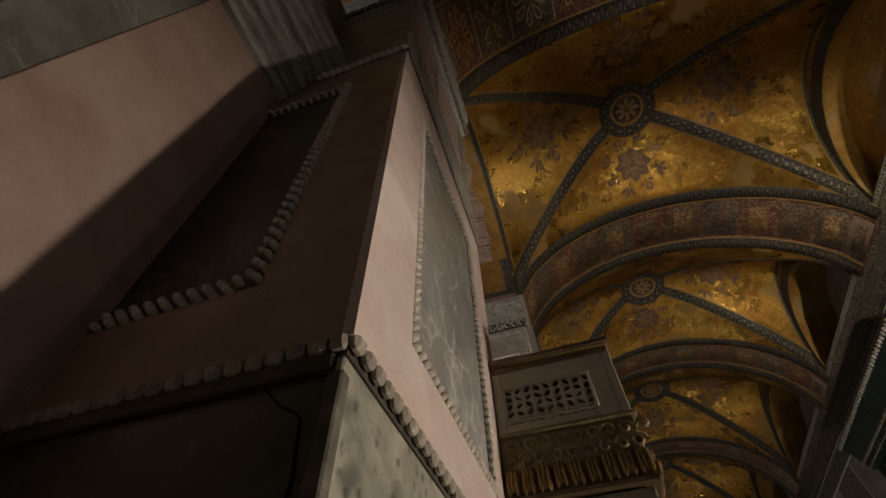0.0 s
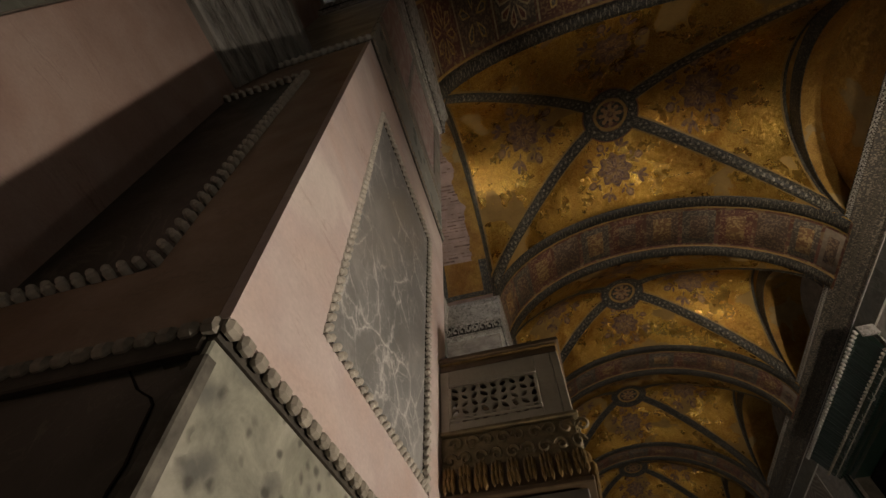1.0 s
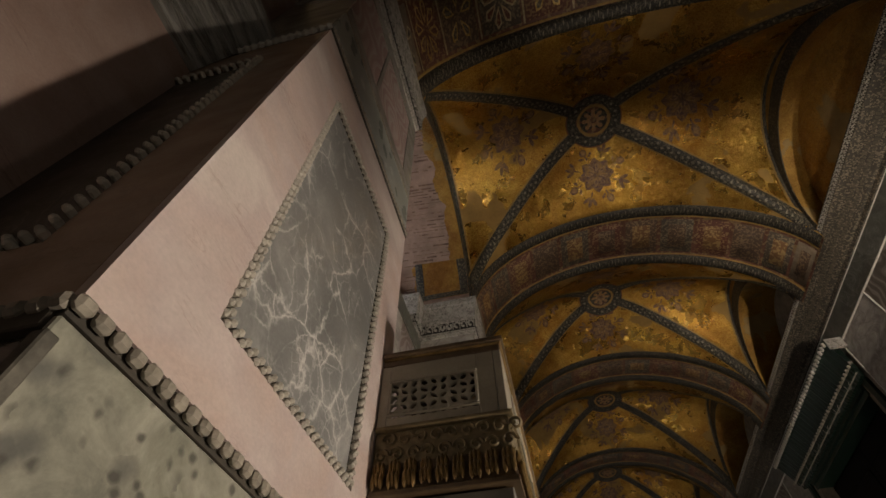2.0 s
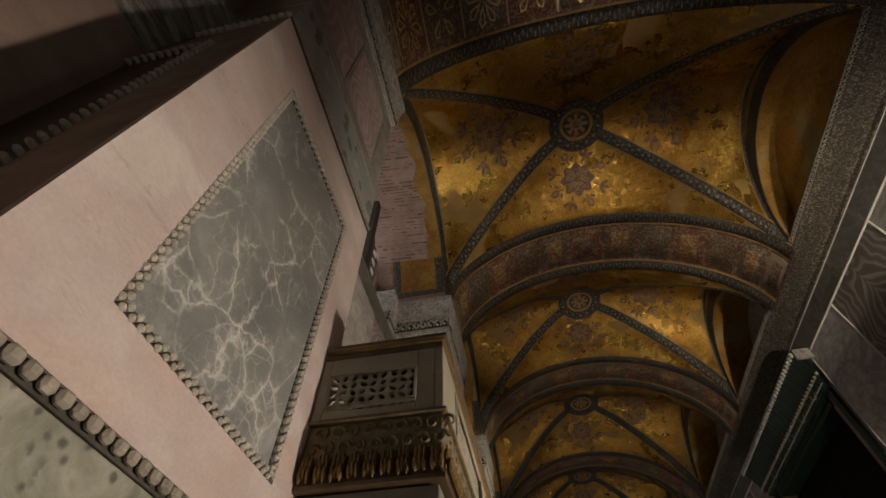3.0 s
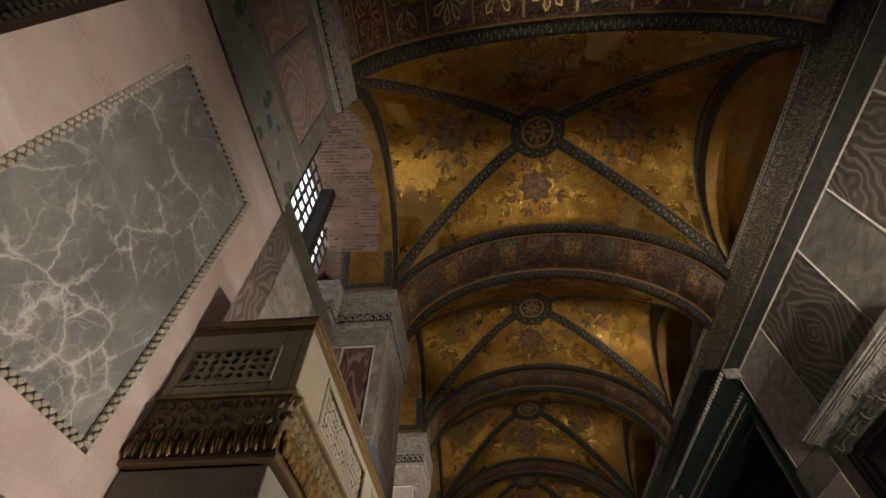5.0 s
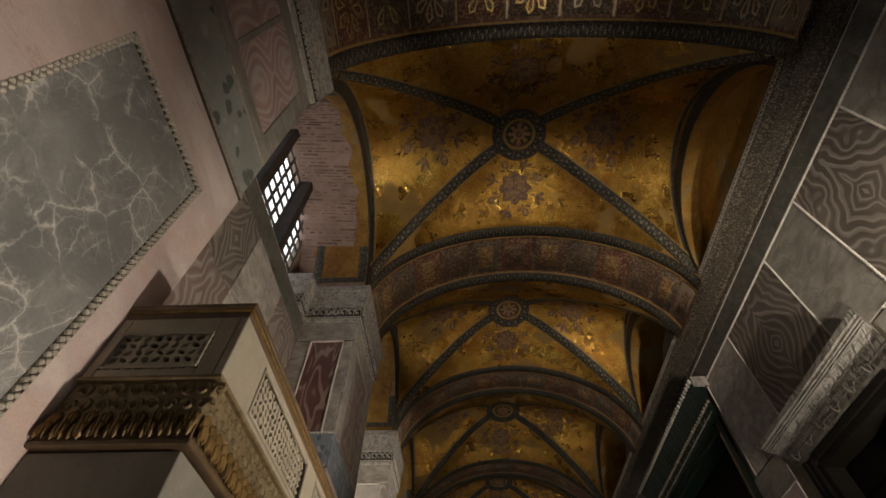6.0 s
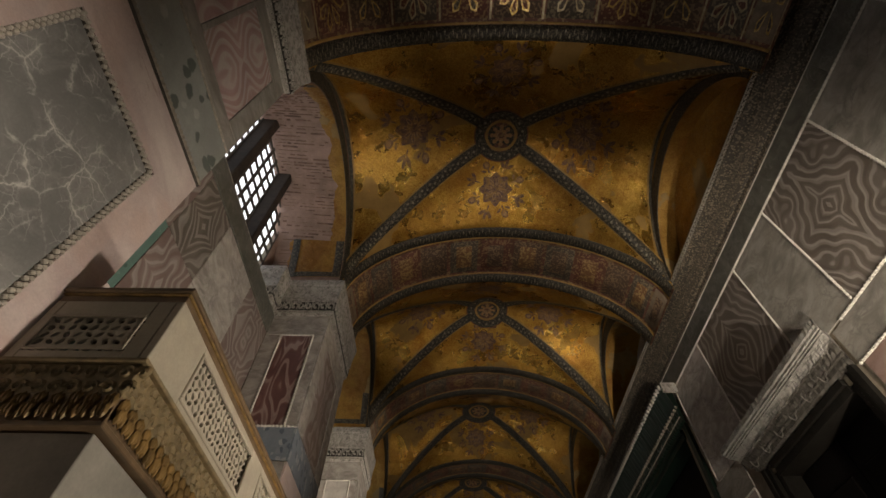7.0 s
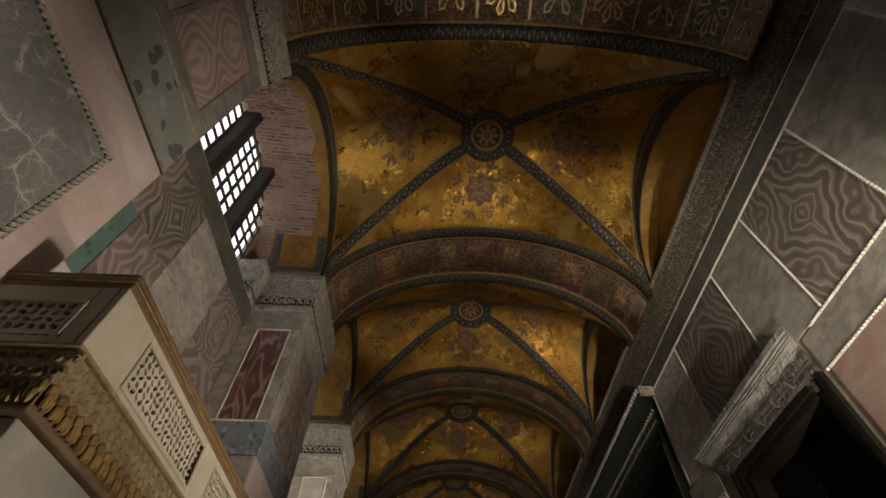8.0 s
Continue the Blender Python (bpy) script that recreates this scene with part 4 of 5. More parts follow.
        pts = [(-3.985, 2.178), (-3.943, 2.109), (-3.878, 2.039), (-3.828, 2.009), (-3.81, 1.987), (-3.802, 1.917), (-3.793, 1.86), (-3.799, 1.816), (-3.789, 1.666)]
        for (xa, za), (xb, zb) in zip(pts, pts[1:]):
            q = [bm.verts.new((x + d, y0 + 0.011, z)) for x, z, d in ((xa, za, -0.003), (xa, za, 0.003), (xb, zb, 0.004), (xb, zb, -0.003))]
            r = [bm.verts.new((v.co.x, y0 + 0.016, v.co.z)) for v in q]
            bm.faces.new(q)
            for e in range(4):
                bm.faces.new((q[e], q[(e + 1) % 4], r[(e + 1) % 4], r[e]))
        bmesh.ops.recalc_face_normals(bm, faces=bm.faces[:])
        part("crack", bm, BLACK, pier, "dark crack through the slab")
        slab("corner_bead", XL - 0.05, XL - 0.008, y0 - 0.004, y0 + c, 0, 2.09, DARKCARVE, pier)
        slab("dado_rail", XB, XL - 0.038, y0 - 0.008, y0 + c, 2.10, 2.193, RAILM, pier)
        for i in range(18):
            ob = new("dentil", DENTIL_BIG)
            ob.parent, ob.location = pier, (XB + 0.03 + i * 0.0585, y0 - 0.01, 2.165)
            ob.rotation_euler = (0, 0, math.pi / 2)
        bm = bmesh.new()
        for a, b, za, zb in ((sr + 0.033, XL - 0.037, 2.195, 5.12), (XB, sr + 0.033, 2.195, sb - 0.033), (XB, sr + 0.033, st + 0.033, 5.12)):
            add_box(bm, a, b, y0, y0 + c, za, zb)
        part("marble_frame", bm, SHADEDM, pier, "pink marble frame coloured brown for its shaded side")
        slab("dark_panel", XB, sr + 0.03, y0 + 0.014, y0 + c, sb - 0.03, st + 0.03, DARKV, pier, "dark green veined marble panel")
        yd = y0 - 0.004
        for i in range(34):
            z = sb + (st - sb) * i / 33
            for q in (0, 1):
                ob = new("dentil", DENTIL)
                ob.parent, ob.location = pier, (sr + 0.016 - 0.032 * q, yd, z + 0.03 * q)
                ob.rotation_euler = (0, 0, math.pi / 2)
        for zz, s in ((sb - 0.016, 1), (st + 0.016, -1)):
            for i in range(10):
                for q in (0, 1):
                    ob = new("dentil", DENTIL)
                    ob.parent, ob.location = pier, (XB + 0.03 + i * 0.058 + 0.029 * q, yd, zz + 0.032 * q * s)
                    ob.rotation_euler = (0, 0, math.pi / 2)
        dent2 = [((XB, y0 - 0.01, 5.2), (XL, y0 - 0.01, 5.2))]
        rope(pier, dent2, 0.03, 0.06)
        slab("upper_slab", XB, XL - 0.037, y0, y0 + c, 5.24, CZ0, GREYS, pier)
    else:
        ym = (y0 + y1) / 2
        rows = ((0, 2.1, SPECK), (2.1, 4.88, PINK), (4.9, 5.44, BLUEB), (5.46, 7.4, None), (7.42, CZ0, PROC))
        for za, zb, m in rows:
            if m:
                slab("slab", f0, f1, y0, y1, za, zb - 0.004, m, pier)
                slab("slab", XW, XL - 0.037, y0, y0 + c, za, zb - 0.004, PROC if m is PINK else m, pier)
        za, zb = 5.46, 7.398
        slab("grey_slab", f0, f1, y0, y0 + 0.42, za, zb, PROC, pier)
        slab("grey_slab", f0, f1, y1 - 0.42, y1, za, zb, PROC, pier)
        slab("pink_panel", f0, f1 - 0.012, y0 + 0.422, y1 - 0.422, za, zb, WAVYQ, pier, "dull pink marble panel")
        slab("grey_slab", XW, -4.56, y0, y0 + c, za, zb, PROC, pier)
        slab("grey_slab", -3.93, XL - 0.037, y0, y0 + c, za, zb, PROC, pier)
        slab("red_panel", -4.558, -3.932, y0 + 0.008, y0 + c, za, zb, WAVYR if k == 0 else PALE, pier, "dark red banded marble panel" if k == 0 else "pale grey marble panel")
        rope(pier, [((-4.56, y0, za), (-4.56, y0, zb)), ((-3.93, y0, za), (-3.93, y0, zb)), ((XW, y0, za - 0.01), (XL, y0, za - 0.01)), ((-4.56, y0, zb), (-3.93, y0, zb))], 0.026, 0.06)
    return pier


for k in list(BAYS)[:-1]:
    pier_west(k)


# ---- recessed west wall: slabs, sill band and three-light windows ----
def west_bay(k):
    y0, y1 = yc(k) - hb(k) + 0.02, yc(k) + hb(k) - 0.08
    f0, f1 = XW - 0.03, XW
    cols = [y0] + [y0 + (y1 - y0) * f for f in (0.245, 0.445, 0.735)] + [y1]
    rows = [0, 2.2, 3.6, 4.9, 6.1, 7.46]
    kinds = ((GREYS, PROC, GREYS, PROC), (PINK, GREYS, PINK, PROC), (PINK, TEAL, WAVYQ, PROC), (TEAL, WAVYQ, PROC, WAVYQ), (WAVYQ, WAVYB, PROC, WAVYQ))
    for j in range(5):
        for i in range(4):
            slab("slab", f0, f1 - 0.004 * ((i + j) % 2), cols[i] + 0.003, cols[i + 1] - 0.003, rows[j] + 0.003, rows[j + 1] - 0.003, kinds[j][i], west)
    slab("sill_band", f0 - 0.02, f1 + 0.02, y0, y1, 7.465, SILL, GREENS, west, "green marble band under the window")
    slab("sill", XO + 0.05, XW + 0.01, y0, y1, SILL + 0.002, SILL + 0.05, WORN, west)
    # return of the pier's cornice at the far end of the recess
    cornice_ring(west, XO + 0.1, XW - 0.02, y1 - 0.42, y1 - 0.01, SILL + 0.06, CZ1 - 0.02, 0.1, False)


for k in list(BAYS)[1:]:
    west_bay(k)


def window(k, idx):
    win = empty("window_%d" % idx)
    tagged(win, "arched three-light window with small square panes in dark timber", "window", kind="structure")
    xw = -5.34
    y = yc(k)
    sc = hb(k) / 2.3
    lights = tuple((a * sc, b * sc, n) for a, b, n in ((-1.75, -0.8, 3), (-0.6, 0.55, 4), (0.74, 1.7, 3)))
    z0 = WIN_Z0
    # frame posts, sill and head
    edges = [(a * sc, b * sc) for a, b in ((-2.3, -1.75), (-0.8, -0.6), (0.55, 0.74), (1.7, 2.3))]
    for i, (a, b) in enumerate(edges):
        slab("mullion" if i in (1, 2) else "jamb", xw - 0.03, xw + (0.3 if i in (1, 2) else 0.02), y + a, y + b, SILL, 11.6, WOODD if i in (1, 2) else BRICK, win, "", 0.02)
    slab("window_sill", xw - 0.2, xw + 0.12, y - hb(k), y + hb(k), SILL, z0, WORN, win)
    for a, b, n in lights:
        for i in range(n + 1):
            yy = y + a + (b - a) * i / n
            slab("glazing_bar", xw - 0.012, xw + 0.012, yy - 0.04, yy + 0.04, z0, 11.6, GRILLE, win, "", 0)
        for j in range(10):
            zz = z0 + 0.325 * j
            slab("glazing_bar", xw - 0.011, xw + 0.011, y + a, y + b, zz - 0.045, zz + 0.045, GRILLE, win, "", 0)
    return win


for i, k in enumerate(BAYS):
    window(k, i + 1)


m_sky, nt_sky, b_sky = mk("daylight_haze", 1.0)
b_sky.inputs["Base Color"].default_value = (0.8, 0.85, 0.9, 1)
b_sky.inputs["Emission Color"].default_value = (0.95, 0.97, 1.0, 1)
b_sky.inputs["Emission Strength"].default_value = 1.5
sky_bm = bmesh.new()
add_box(sky_bm, -7.05, -7.0, -14, 42, 7.5, 22)
backdrop = part("backdrop", sky_bm, m_sky)
tagged(backdrop, "bright overcast daylight outside the windows", "sky", kind="structure")

# ---- brick courses laid bare on the lunette soffit ----
def bare_bricks(k):
    bm = bmesh.new()
    rng = random.Random(5 + k)
    t = -1.25
    while t < 1.42:
        v = math.sin(t)
        half = hb(k) - 0.18
        z = ZS - 0.05 + 1.9 * max(0, 1 - v * v) ** 0.57
        y = yc(k) + half * v
        e = 0.01
        va, vb = math.sin(t - e), math.sin(t + e)
        tz = 1.9 * (max(0, 1 - vb * vb) ** 0.57 - max(0, 1 - va * va) ** 0.57)
        tv = Vector((0, half * (vb - va), tz)).normalized()
        nv = Vector((0, tv.z, -tv.y))
        if nv.z > 0:
            nv = -nv
        x = -5.28 + rng.random() * 0.1
        while x < -4.0:
            ln = 0.05 + rng.random() ** 2 * 0.5
            x2 = min(x + ln, -3.98 - rng.random() * 0.06)
            if rng.random() < 0.75 and x2 > x:
                c = Vector((0, y, z))
                w = 0.003 + rng.random() ** 2 * 0.02
                d = 0.004 + rng.random() * 0.016
                m = Matrix(((1, tv.x, nv.x, 0), (0, tv.y, nv.y, y), (0, tv.z, nv.z, z), (0, 0, 0, 1)))
                vs = add_box(bm, x, x2, -w, w, -0.005, d)
                for q in vs:
                    q.co = m @ q.co
                    q.co.z += (z - ZS + 0.05) * SPLAY * (-A - q.co.x) / (-A - XO - 0.3)
            x = x2 + 0.02 + rng.random() * 0.12
        t += 0.03 + rng.random() * 0.022
    bmesh.ops.recalc_face_normals(bm, faces=bm.faces[:])
    ob = part("brick_courses", bm, BRICKD, west, "stripped brick courses in pink mortar")
    tagged(ob, kind="stuff")


def soffit_point(k, v, x, off):
    half = hb(k) - 0.18
    z = ZS - 0.05 + 1.9 * max(0, 1 - v * v) ** 0.57 * (1 + SPLAY * (-A - x) / (-A - XO - 0.3))
    e = 0.004
    va, vb = max(-1, v - e), min(1, v + e)
    d = Vector((0, half * (vb - va), 1.9 * (max(0, 1 - vb * vb) ** 0.57 - max(0, 1 - va * va) ** 0.57))).normalized()
    return Vector((x, yc(k) + half * v, z)) + Vector((0, d.z, -d.y)) * off


def soffit_mosaic(k):
    """What is left of the mosaic: a ragged strip along the front edge, and the foot of the arch with its border."""
    rng = random.Random(21 + k)

    def skin(name, ts, xa, xb, off, mat):
        bm = bmesh.new()
        rows = [[bm.verts.new(soffit_point(k, math.sin(t), xa + (xb(t) - xa) * j / 3, off if j < 3 else 0.0)) for j in range(4)] for t in ts]
        for r0, r1 in zip(rows, rows[1:]):
            for j in range(3):
                bm.faces.new((r0[j], r0[j + 1], r1[j + 1], r1[j]))
        face_down(bm)
        part(name, bm, mat, west, "", True)
    n = 90
    ts = [-1.45 + 2.9 * i / n for i in range(n + 1)]
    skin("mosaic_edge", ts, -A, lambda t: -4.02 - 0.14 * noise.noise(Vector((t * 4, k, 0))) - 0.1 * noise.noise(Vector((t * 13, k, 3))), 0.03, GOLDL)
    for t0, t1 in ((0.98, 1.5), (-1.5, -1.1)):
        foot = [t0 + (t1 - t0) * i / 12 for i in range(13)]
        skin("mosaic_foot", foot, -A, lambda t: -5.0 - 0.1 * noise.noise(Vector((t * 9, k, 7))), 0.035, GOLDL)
        skin("foot_border", foot, -A, lambda t: -3.98, 0.045, RIB)
        skin("foot_border", foot, -4.75, lambda t: -4.95, 0.045, RIB)
        e = foot[-3:] if t0 > 0 else foot[:3]
        skin("foot_border", e, -A, lambda t: -5.0, 0.05, RIB)


bare_bricks(0)
for k in (0, 1, 2):
    soffit_mosaic(k)


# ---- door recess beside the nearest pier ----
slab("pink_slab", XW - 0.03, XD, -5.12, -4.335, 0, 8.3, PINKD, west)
slab("grey_slab", XW - 0.03, XD, -8.9, -5.124, 5.56, 8.3, GREYS, west)
slab("sill", XO + 0.05, XD + 0.03, -8.9, -4.362, 8.302, 8.36, WORN, west)
rdoor = empty("door_1")
tagged(rdoor, "grey marble door case with moulded hood in the west wall", "door", kind="structure")
slab("jamb", XW - 0.3, XD + 0.06, -5.32, -5.122, 0, 4.86, GREENS, rdoor)
slab("jamb", XW - 0.3, XD + 0.12, -5.6, -5.322, 0, 4.86, GREENS, rdoor)
slab("jamb", XW - 0.3, XD + 0.12, -8.1, -7.6, 0, 4.86, GREENS, rdoor)
slab("door_leaf", XW - 0.3, XW - 0.2, -7.6, -5.6, 0, 4.86, BLACK, rdoor)
hood_w = [(XD, 5.54), (XD, 4.88), (XD + 0.05, 4.88)]
for i in range(7):
    a, b = XD + 0.05 + 0.06 * i, 4.88 + 0.078 * i
    hood_w += [(a + 0.004, b + 0.04), (a + 0.03, b + 0.055), (a + 0.052, b + 0.058), (a + 0.05, b + 0.078), (a + 0.06, b + 0.078)]
hood_w += [(XD + 0.48, 5.44), (XD + 0.48, 5.54)]
sweep("hood", hood_w, -8.6, -4.366, HOODM, rdoor, "moulded marble hood with worn ridges")


# ---- east wall: slabs, cornice, doors ----
def east_wall():
    c = 0.03
    # core with two door openings
    D1, D2 = (0.5, 3.15, 5.3), (5.3, 9.5, 7.3)
    ys = [-11.0, D1[0], D1[1], D2[0], D2[1], 37.0]
    for a, b, zt in ((ys[0], ys[1], 0), (ys[1], ys[2], D1[2]), (ys[2], ys[3], 0), (ys[3], ys[4], D2[2]), (ys[4], ys[5], 0)):
        slab("wall_core", XR + c, 5.6, a, b, zt, 9.0, PLAST, east, "", 0)
    x0, x1 = XR, XR + c
    vert = [-5.6, -3.6, -1.93, -0.26, 1.05, 3.15, 4.75]
    mats = [PROC, GREYS, WAVYB, GREYS, WAVYB, PROC]
    for a, b, m in zip(vert, vert[1:], mats):
        slab("slab", x0, x1, a + 0.004, b - 0.004, 5.95 if b < 0 else 5.95, 8.18, m, east)
    rest = [4.75, 6.3, 8.0, 9.9, 11.2, 12.9, 14.5, 16.0, 18.0, 20.0, 22.0, 24.0, 27.0, 30.0]
    for i, (a, b) in enumerate(zip(rest, rest[1:])):
        zb = 8.0 if b < 9.95 else 5.95
        if zb < 8.1:
            slab("slab", x0, x1, a + 0.004, b - 0.004, zb, 8.18, (GREYS, WAVYB, PROC)[i % 3], east)
    segs = [((x0, v, 5.97), (x0, v, 8.18)) for v in vert[1:]] + [((x0, -5.6, 8.19), (x0, 30.0, 8.19)), ((x0, -5.6, 5.93), (x0, 0.1, 5.93)), ((x0, -5.6, 5.36), (x0, 0.35, 5.36))]
    segs += [((x0, v, 6.0), (x0, v, 8.18)) for v in rest[3:]]
    rope(east, segs, 0.028, 0.06)
    for a, b in ((-5.6, -1.7), (-1.698, 0.35)):
        slab("grey_band", x0, x1, a, b, 5.38, 5.91, GREYS, east, "grey marble band")
    for a, b, m in ((-5.6, -3.0, PROC), (-2.996, -1.3, PINKD), (-1.296, 0.28, PINKD), (3.75, 4.75, PINK), (4.754, 5.1, PROC), (9.9, 12.0, PROC), (12.004, 14.5, PINK), (14.504, 30.0, PROC)):
        slab("slab", x0, x1, a, b, 2.2, 5.34, m, east)
        slab("dado_slab", x0, x1, a, b, 0, 2.196, GREYS, east)
    rope(east, [((x0, 3.75, 5.36), (x0, 4.75, 5.36)), ((x0, 3.75, 2.2), (x0, 3.75, 5.36))], 0.022)
    slab("grey_band", x0, x1, 3.75, 5.1, 5.38, 5.93, GREYS, east)
    for a in np.arange(-5.6, 30.0, 2.967):
        slab("strip_slab", x0 - 0.02, x1, a, a + 2.963, 8.21, 8.66, GREENS, east, "dark grey-green marble strip")
    rope(east, [((x0 - 0.02, -5.6, 8.67), (x0 - 0.02, 30.0, 8.67))], 0.012)
    # carved cornice
    prof = [(XR + 0.02, 8.68), (XR - 0.06, 8.68), (XR - 0.07, 8.76), (XR - 0.12, 8.78), (XR - 0.3, 9.0), (XR - 0.33, 9.0), (XR - 0.36, 9.04), (XR - 0.44, 9.08), (XR - 0.44, 9.27), (XR + 0.02, 9.29)]
    sweep("cornice", prof, -10.9, 37.0, CARVED, east, "carved marble cornice with fret ornament")
    bm = bmesh.new()
    y = -6.0
    rng = random.Random(3)
    while y < 20:
        x = XR - 0.44
        for q in range(5):
            a = q * 1.2 + (0 if int(y * 1000) % 2 else 0.9)
            yy, zz = y + 0.032 * math.cos(a), 9.175 + 0.052 * math.sin(a)
            add_box(bm, x - 0.012, x, yy - 0.011, yy + 0.011, zz - 0.013, zz + 0.013)
        add_box(bm, x - 0.012, x, y + 0.045, y + 0.054, 9.1, 9.25)
        y += 0.1
    tagged(part("fret", bm, FRETM, east, "lacy carved fret"), kind="stuff")
    bm = bmesh.new()
    tv, nv = Vector((-0.18, 0, 0.22)).normalized(), Vector((-0.22, 0, -0.18)).normalized()
    y, i = -6.0, 0
    while y < 18:
        for q in (0, 1):
            c0 = Vector((XR - 0.15, y + 0.035 * q, 8.82)) + tv * (0.02 + 0.1 * q)
            w, l, d = 0.014 + 0.012 * rng.random(), 0.05 + 0.03 * rng.random(), 0.012 + 0.012 * rng.random()
            mm = Matrix(((tv.x, 0, nv.x, c0.x), (0, 1, 0, c0.y), (tv.z, 0, nv.z, c0.z), (0, 0, 0, 1)))
            for v in add_box(bm, 0, l, -w, w, -0.004, d):
                v.co = mm @ v.co
        y += 0.07
    bmesh.ops.recalc_face_normals(bm, faces=bm.faces[:])
    tagged(part("carved_leaves", bm, CARVEDL, east, "crisp carved leaf ornament"), kind="stuff")


east_wall()


def east_door(idx, y0, y1, zt, zb, hoodmat, label, jambmat, hooks):
    """A door case: hood, jambs, lintel and dark leaves set back."""
    d = empty("door_%d" % idx)
    tagged(d, label, "door", kind="structure")
    h = zt - zb
    e = 0.38
    cut = ((0.38, 0), (0.38, 0.09), (0.345, 0.1), (0.352, 0.14), (0.322, 0.145), (0.33, 0.172), (0.3, 0.177), (0.308, 0.2), (0.27, 0.215), (0.24, 0.25), (0.22, 0.29), (0.22, 0.31), (0.185, 0.315), (0.17, 0.36), (0.125, 0.4), (0.125, 0.43), (0.085, 0.435), (0.075, 0.5), (0.0, 0.55))
    prof = [(XR, zt)] + [(XR - a, zt - b * h / 0.55) for a, b in cut[:12]] + [(XR, zt - 0.31 * h / 0.55)]
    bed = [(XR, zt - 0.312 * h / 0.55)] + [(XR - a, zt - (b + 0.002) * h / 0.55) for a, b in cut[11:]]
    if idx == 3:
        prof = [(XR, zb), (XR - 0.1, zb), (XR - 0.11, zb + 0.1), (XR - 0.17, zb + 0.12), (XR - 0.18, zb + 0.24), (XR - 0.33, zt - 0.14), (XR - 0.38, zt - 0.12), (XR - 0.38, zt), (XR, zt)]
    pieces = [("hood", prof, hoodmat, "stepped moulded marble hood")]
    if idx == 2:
        pieces.append(("hood_bed", bed, BEDM, "darker, streaked underside of the hood"))
    for nm, shape, mat, lab in pieces:
        bm = bmesh.new()
        rows = []
        n = 110
        rng = random.Random(idx)
        m = len(shape)
        for i in range(n + 1):
            row = []
            for j, (x, z) in enumerate(shape):
                inset = (XR - 0.38 - x) * -0.75
                a, b = y0 + inset, y1 - inset
                q = 0.014 * (rng.random() - 0.5)
                row.append(bm.verts.new((x + q, a + (b - a) * i / n, z + q)))
            rows.append(row)
        for r0, r1 in zip(rows, rows[1:]):
            for j in range(m):
                bm.faces.new((r0[j], r0[(j + 1) % m], r1[(j + 1) % m], r1[j]))
        bm.faces.new(rows[0][::-1])
        bm.faces.new(rows[-1])
        bmesh.ops.recalc_face_normals(bm, faces=bm.faces[:])
        part(nm, bm, mat, d, lab)
    ya, yb = y0 + 0.3, y1 - 0.3
    for s, yj in ((1, ya), (-1, yb)):
        for q, (w, dep) in enumerate(((0.1, 0.05), (0.1, 0.02), (0.12, -0.05))):
            a = yj + s * sum((0.1, 0.1, 0.12)[:q])
            slab("jamb", XR - dep, XR + 0.5, min(a, a + s * w), max(a, a + s * w), 0, zb - 0.002 * q, jambmat, d)
    for q, (w, dep) in enumerate(((0.1, 0.05), (0.12, 0.0))):
        slab("lintel", XR - dep, XR + 0.5, ya + 0.32, yb - 0.32, zb - 0.1 - 0.12 * q, zb - 0.1 * q - 0.003, jambmat, d)
    ym = (ya + yb) / 2
    for a, b in ((ya + 0.32, ym - 0.005), (ym + 0.005, yb - 0.32)):
        leaf = slab("door_leaf", XR + 0.36, XR + 0.44, a, b, 0.01, zb - 0.24, BLACK, d, "dark bronze clad door leaf")
        nz = 4
        for j in range(nz):
            zz = 0.3 + (zb - 0.8) * j / nz
            p = slab("door_panel", XR + 0.33, XR + 0.36, a + 0.15, b - 0.15, zz, zz + (zb - 0.8) / nz - 0.2, BLACK, d, "", 0.02)
    slab("back", XR + 0.5, XR + 0.9, ya, yb, 0, zb, BLACK, d, "", 0)
    for i in range(hooks):
        y = ya + 0.3 + (yb - ya - 0.6) * i / max(1, hooks - 1)
        cu = bpy.data.curves.new("hook", "CURVE")
        cu.dimensions, cu.bevel_depth, cu.bevel_resolution = "3D", 0.009, 1
        sp = cu.splines.new("POLY")
        pts = [(XR - 0.14, y, zb + h * 0.2), (XR - 0.2, y, zb + h * 0.08), (XR - 0.22, y, zb - 0.03), (XR - 0.26, y, zb - 0.07), (XR - 0.31, y, zb - 0.04), (XR - 0.33, y, zb + 0.03)]
        sp.points.add(len(pts) - 1)
        for p, q in zip(sp.points, pts):
            p.co = (*q, 1)
        cu.materials.append(IRON)
        ob = new("hook", cu)
        ob.parent = d
        tagged(ob, "bent iron curtain hook")
    return d


east_door(2, 0.13, 3.62, 5.97, 5.42, HOODM, "tall dark door under a grey stepped marble hood", DARKJ, 6)
d2 = east_door(3, 4.62, 10.2, 8.25, 7.4, GREENH, "great central door under a dark green marble hood", GREENH, 6)
for y in np.arange(4.66, 10.16, 0.14):
    slab("dentil", XR - 0.44, XR - 0.378, y, y + 0.062, 8.11, 8.21, ROPEM, d2, "", 0.008)
    slab("dentil", XR - 0.235, XR - 0.175, y, y + 0.055, 7.6, 7.66, BEADD, d2, "", 0.008)
rope(d2, [((XR - 0.19, 4.8, 7.62), (XR - 0.19, 10.0, 7.62)), ((XR - 0.12, 4.85, 7.5), (XR - 0.12, 9.95, 7.5))], 0.018, 0.1, BEADD)
cu = bpy.data.curves.new("wire_loop", "CURVE")
